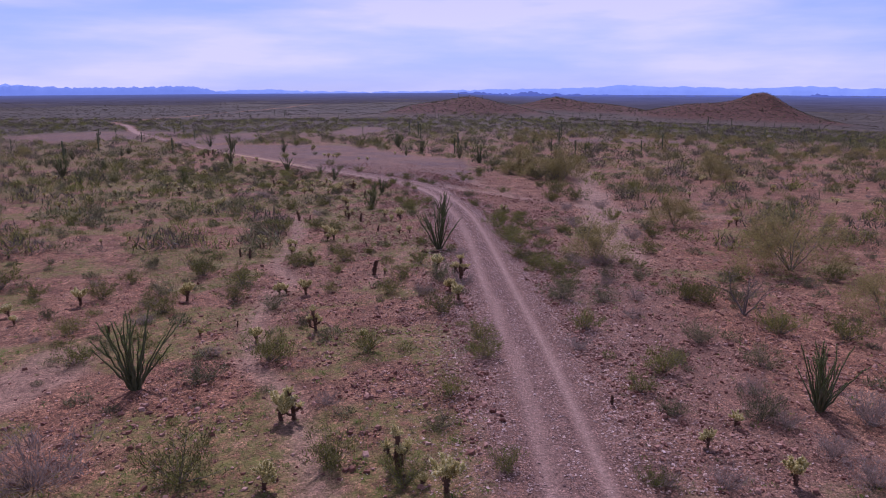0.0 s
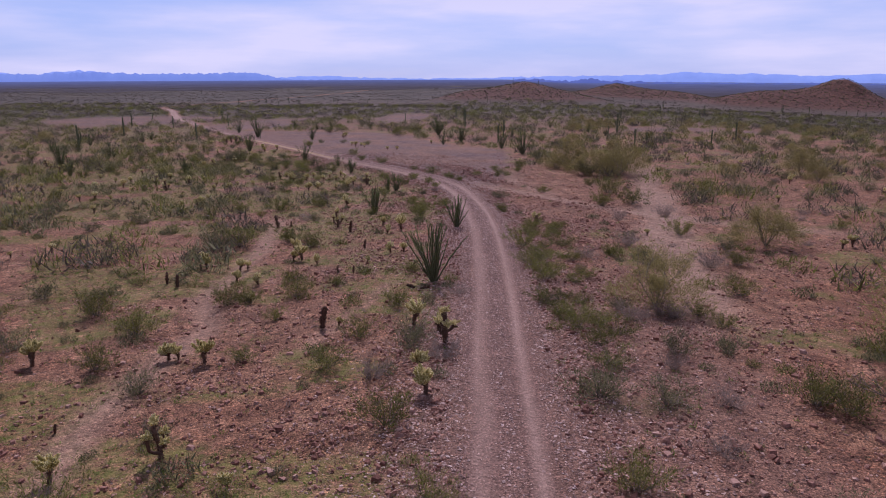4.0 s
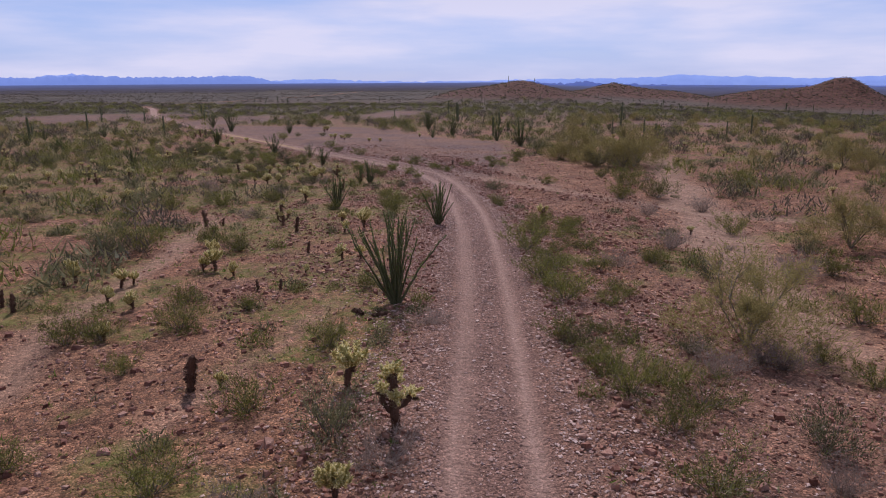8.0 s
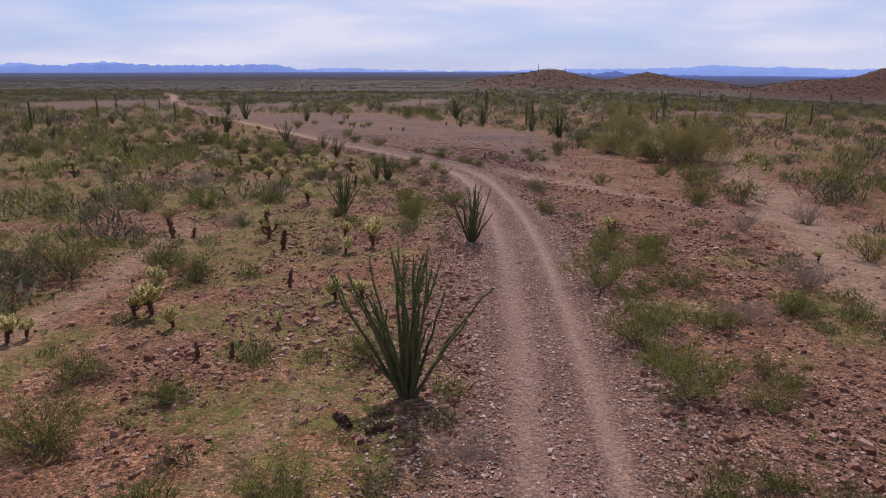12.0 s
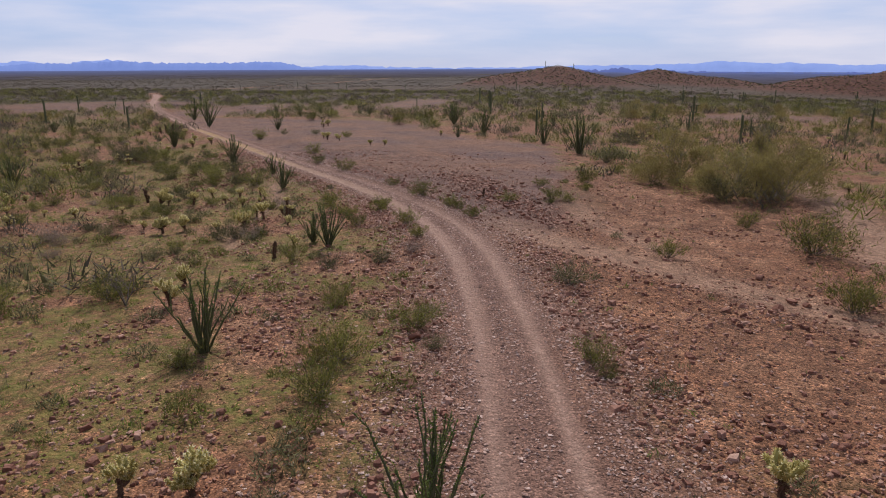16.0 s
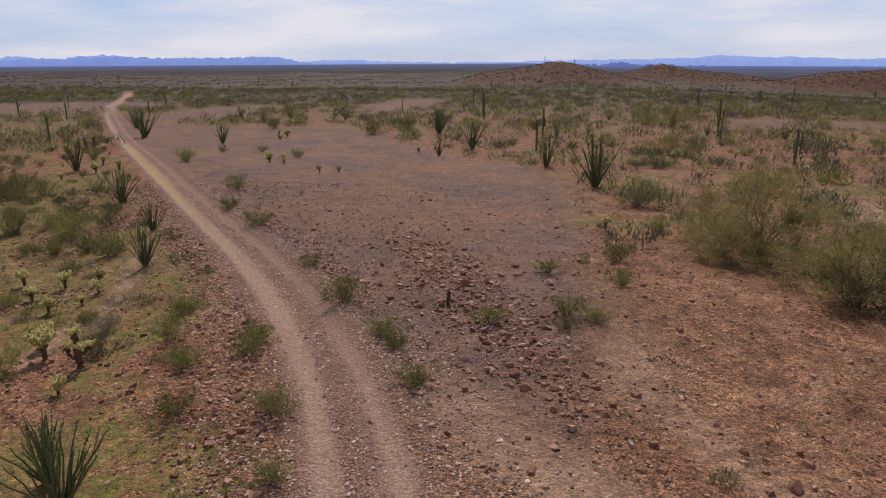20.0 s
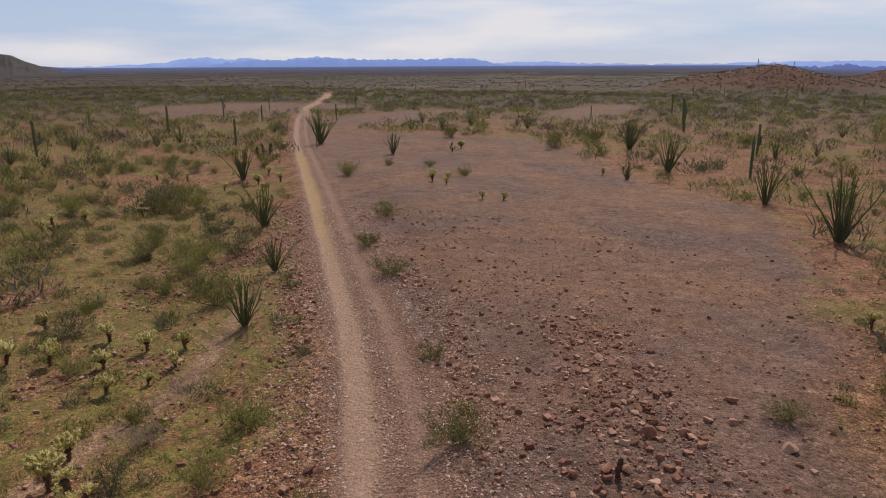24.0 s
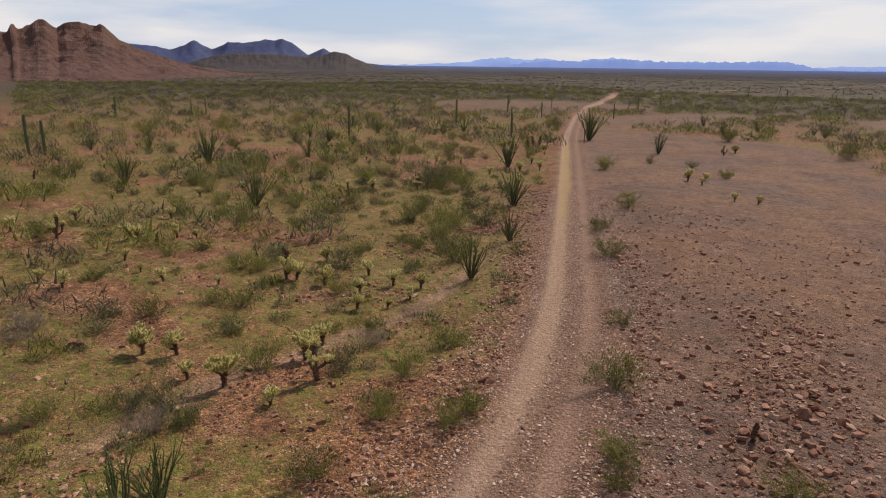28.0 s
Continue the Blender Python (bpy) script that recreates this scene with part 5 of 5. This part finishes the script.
# ---- what nobody could count ----
def clump_field(name, label, category, count, box, low, high, mats, keep, blades, shape, group_seed):
    """One object of many small tufts or shrubs; each is a spray of blades."""
    g = np.random.default_rng(group_seed)
    x0, x1, y0, y1, skew = box
    xs, ys = [], []
    while len(xs) < count:
        u = g.random(4000)
        y = y0 + (y1 - y0) * u ** skew
        x = x0 + (x1 - x0) * g.random(4000)
        ok = ((x > -0.95 * (y + 20)) | ((y > 96) & (x > 5 - 4.5 * (y - 93)))) & (x < 0.62 * (y + 30)) & (np.abs(road_offset(x, y)) > 2.4) & (g.random(4000) < keep(x, y))
        xs += x[ok].tolist()
        ys += y[ok].tolist()
    x, y = np.array(xs[:count]), np.array(ys[:count])
    z = fine_height(x, y)
    h = g.uniform(low, high, count) * (0.75 + 0.5 * g.random(count))
    wide, tall, thin = shape
    k = blades
    th, rr = g.uniform(0, 2 * np.pi, (count, k)), np.sqrt(g.random((count, k))) * wide
    up = g.random((count, k)) * tall * np.sqrt(np.clip(1 - (rr / wide) ** 2 * 0.8, 0.1, 1))
    px = x[:, None] + rr * np.cos(th) * h[:, None]
    py = y[:, None] + rr * np.sin(th) * h[:, None]
    pz = z[:, None] - 0.02 + up * h[:, None]
    dx, dy, dz = g.normal(0, 1, (count, k)), g.normal(0, 1, (count, k)), np.abs(g.normal(0.9, 0.7, (count, k)))
    s = (1 - tall * 0.5 if tall < 0.5 else 0.56) * h[:, None] / np.sqrt(dx * dx + dy * dy + dz * dz) * g.uniform(0.5, 1.1, (count, k))
    sx, sy = g.normal(0, 1, (count, k)) * thin * h[:, None], g.normal(0, 1, (count, k)) * thin * h[:, None]
    a = np.stack([px - sx, py - sy, pz], -1)
    b = np.stack([px + sx, py + sy, pz], -1)
    c = np.stack([px + dx * s, py + dy * s, pz + dz * s], -1)
    v = np.stack([a, b, c], 2).reshape(-1, 3)
    me = bpy.data.meshes.new(name)
    f = np.arange(len(v)).reshape(-1, 3)
    me.from_pydata(v.tolist(), [], f.tolist())
    for mat in mats:
        me.materials.append(mat)
    slot = np.repeat(g.integers(0, len(mats), count), k)
    me.polygons.foreach_set("material_index", slot.astype(np.int32))
    return tagged(new(name, me), label, category, kind="stuff")


def free_field(x, y):
    knoll = smooth(2, 6, sum(hill(x, y, *spec) for spec in HILLS))
    return (1 - bare_ground(x, y)) * (1 - 0.85 * sandy(x, y)) * (1 - 0.85 * slope_clear(x, y)) * (1 - 0.88 * knoll)


def off_track(x, y):
    """Land away from the strip whose plants are set out singly."""
    return free_field(x, y) * np.maximum(0.85 * smooth(14, 27, np.abs(x - ridge(y))), smooth(165, 185, y))


clump_field("grass_tufts", "small green and yellow spring grass tufts", "grass", 24000, (-80, 45, 20, 170, 1.1), 0.09, 0.24, [GRASS, GRASS, GRASS, STRAW], lambda x, y: free_field(x, y) * (0.1 + 0.9 * grassy(x, y)), 14, (0.7, 0.4, 0.05), 5)
clump_field("low_shrubs", "knee-high grey-green shrublets between the grass", "shrub", 620, (-50, 28, 26, 150, 1.0), 0.3, 0.62, [BURSAGE, CREOSOTE, BURSAGE], lambda x, y: free_field(x, y) * (0.25 + 0.75 * grassy(x, y)), 240, (1.0, 0.7, 0.022), 14)
clump_field("dry_tufts", "small dry straw-coloured tufts between stones", "grass", 5000, (-60, 45, 20, 150, 1.0), 0.12, 0.3, [DRY, STRAW, BURSAGE, GRASS], free_field, 16, (0.6, 0.4, 0.04), 6)
clump_field("middle_scrub", "scattered green and grey scrub of the plain", "scrub", 11000, (-400, 300, 60, 470, 1.15), 0.6, 2.0, [CREOSOTE, BURSAGE, FAR_BUSH, BURSAGE, CREOSOTE, FAR_BUSH], off_track, 120, (1.0, 0.74, 0.021), 8)
clump_field("hill_scrub", "small dark shrubs dotted over the red hills", "scrub", 6500, (-90, 380, 440, 770, 1.0), 0.5, 1.15, [FAR_BUSH, FAR_BUSH, BURSAGE], lambda x, y: smooth(2, 6, sum(hill(x, y, *spec) for spec in HILLS)), 12, (0.6, 0.6, 0.2), 19)
clump_field("far_scrub", "dense low scrub on the far plain", "scrub", 30000, (-1100, 900, 105, 1500, 1.4), 0.6, 1.5, [FAR_BUSH], lambda x, y: free_field(x, y) * smooth(300, 400, np.hypot(x, y - 60)), 12, (0.9, 0.5, 0.13), 9)


# ---- stones ----
STONES = [stone_mesh(True, rnd.uniform(0.5, 0.75)) for _ in range(8)]


def rock(x, y, size, label="angular reddish-brown volcanic rock lying on the gravel"):
    ob = tagged(new("rock", rnd.choice(STONES)), label, "rock", "loose rocks beside the track")
    ob.matrix_basis = Matrix.Translation((x, y, on_ground(x, y, -0.12 * size))) @ Euler((rnd.uniform(-0.3, 0.3), rnd.uniform(-0.3, 0.3), rnd.uniform(0, 6.28))).to_matrix().to_4x4() @ Matrix.Scale(size, 4)
    return ob


for x, y, size in BOULDERS:
    rock(x, y, size)


def rubble(x, y):
    """Where angular stones lie thick: verges, banks, the field beside the bend, and wherever no grass grows."""
    d = np.abs(road_offset(x, y))
    verge = band(d, 3.0, 0.9, 0.7) * smooth(20, 30, y) * (1 - smooth(125, 140, y)) + 0.8 * band(d, 3.4, 1.2, 0.8) * band(y, 90, 11, 5)
    a = np.exp(-(((x + 1.2 + (y - 116) * 0.4) / 1.7) ** 2 + ((y - 115) / 8.0) ** 2))
    b = np.exp(-(((x + 15.5) / 3.0) ** 2 + ((y - 27) / 3.0) ** 2)) + np.exp(-(((x - 12.5) / 4.0) ** 2 + ((y - 92) / 3.0) ** 2)) + np.exp(-(((x - 11) / 3.5) ** 2 + ((y - 77) / 4.0) ** 2))
    c = smooth(0.55, 0.72, vnoise(x / 3.3, y / 3.3, 71)) * 0.7
    bare = bare_ground(x, y)
    open_slope = 1 - 0.55 * slope_clear(x, y) * smooth(78, 86, y)
    thick = 0.6 * verge + a * 2.2 + b + (c * (1 - 0.85 * bare) + 0.09 + 0.06 * bare + 0.28 * (1 - grassy(x, y)) * (1 - 0.85 * bare)) * open_slope
    return (1 - 0.9 * sandy(x, y)) * np.clip(thick, 0, 1) * smooth(1.7, 2.4, d)


def gravelly(x, y):
    """Loose gravel thrown up between the ruts and along both verges."""
    d = np.abs(road_offset(x, y))
    return (0.5 * band(d, 0, 0.45, 0.25) + band(d, 1.9, 0.5, 0.4) + 0.75 * band(d, 3.2, 1.0, 0.8) + 0.3 * band(d, 5.0, 1.6, 1.2) * (1 - smooth(70, 90, y)) + 0.22 * band(road_offset(x, y), 8.0, 4.0, 2.0) * (1 - smooth(58, 68, y)) + 0.05) * (1 - smooth(6, 8, d) * (1 - (x > ridge(y)) * (1 - smooth(58, 68, y))) - smooth(11, 13, d) * (x > ridge(y)) * (1 - smooth(58, 68, y)))


for _ in range(170):
    y = DRAWN.gauss(115, 5.5)
    x = -1.2 - (y - 116) * 0.4 + DRAWN.gauss(0, 1.1)
    if abs(x - float(ridge(y))) > 2.6:
        rock(x, y, DRAWN.uniform(0.16, 0.42), "angular dark red rock in the rubble bank")


def stone_field(name, label, count, middle, most, unit, tri, seed, spread, where, mat, flat=0.65):
    g = np.random.default_rng(seed)
    xs, ys = [], []
    while len(xs) < count:
        y = 20 + 125 * g.random(5000)
        x = ridge(y) + g.normal(0, spread, 5000)
        ok = g.random(5000) < where(x, y)
        xs += x[ok].tolist()
        ys += y[ok].tolist()
    x, y = np.array(xs), np.array(ys)
    n = len(x)
    d = np.exp(g.normal(math.log(middle), 0.45, n)).clip(0.03, most)
    ax = d[:, None] * g.uniform(0.6, 1.25, (n, 3)) * np.array([1, 0.85, flat])
    turn = g.uniform(0, 6.28, n)
    p = (unit[None] * g.uniform(0.65, 1.25, (n, len(unit), 1)) + g.normal(0, 0.09, (n, len(unit), 3))) * ax[:, None]
    c, s = np.cos(turn)[:, None], np.sin(turn)[:, None]
    v = np.stack([p[..., 0] * c - p[..., 1] * s + x[:, None], p[..., 0] * s + p[..., 1] * c + y[:, None], p[..., 2] + (fine_height(x, y) + 0.12 * d)[:, None]], -1).reshape(-1, 3)
    f = (tri[None] + (np.arange(n) * len(unit))[:, None, None]).reshape(-1, 3)
    me = bpy.data.meshes.new(name)
    me.from_pydata(v.tolist(), [], f.tolist())
    me.materials.append(mat)
    tagged(new(name, me), label, "stones", kind="stuff")


BLOCK = np.array([(-0.5, -0.42, -0.4), (0.5, -0.45, -0.4), (0.46, 0.5, -0.4), (-0.46, 0.45, -0.4), (-0.34, -0.3, 0.42), (0.3, -0.36, 0.36), (0.34, 0.28, 0.46), (-0.3, 0.34, 0.36)])
BLOCK_FACES = np.array([(0, 1, 5), (0, 5, 4), (1, 2, 6), (1, 6, 5), (2, 3, 7), (2, 7, 6), (3, 0, 4), (3, 4, 7), (4, 5, 6), (4, 6, 7)])
CHIP = np.array([(0.5, 0, 0), (0.1, 0.5, 0.05), (-0.5, 0.1, 0), (0, -0.5, 0.1), (0.05, 0, 0.5), (0, 0, -0.4)])
CHIP_FACES = np.array([(0, 1, 4), (1, 2, 4), (2, 3, 4), (3, 0, 4), (1, 0, 5), (2, 1, 5), (3, 2, 5), (0, 3, 5)])
stone_field("stone_field", "loose angular reddish stones strewn over the soil", 20000, 0.13, 0.30, BLOCK, BLOCK_FACES, 12, 14, rubble, ROCK)
stone_field("pebble_field", "small reddish pebbles strewn over the soil", 75000, 0.08, 0.17, CHIP, CHIP_FACES, 13, 14, rubble, PEBBLE)
stone_field("gravel_field", "pale pinkish gravel thrown up along the track", 85000, 0.066, 0.15, CHIP, CHIP_FACES, 15, 4.6, gravelly, GRAVEL, 0.45)
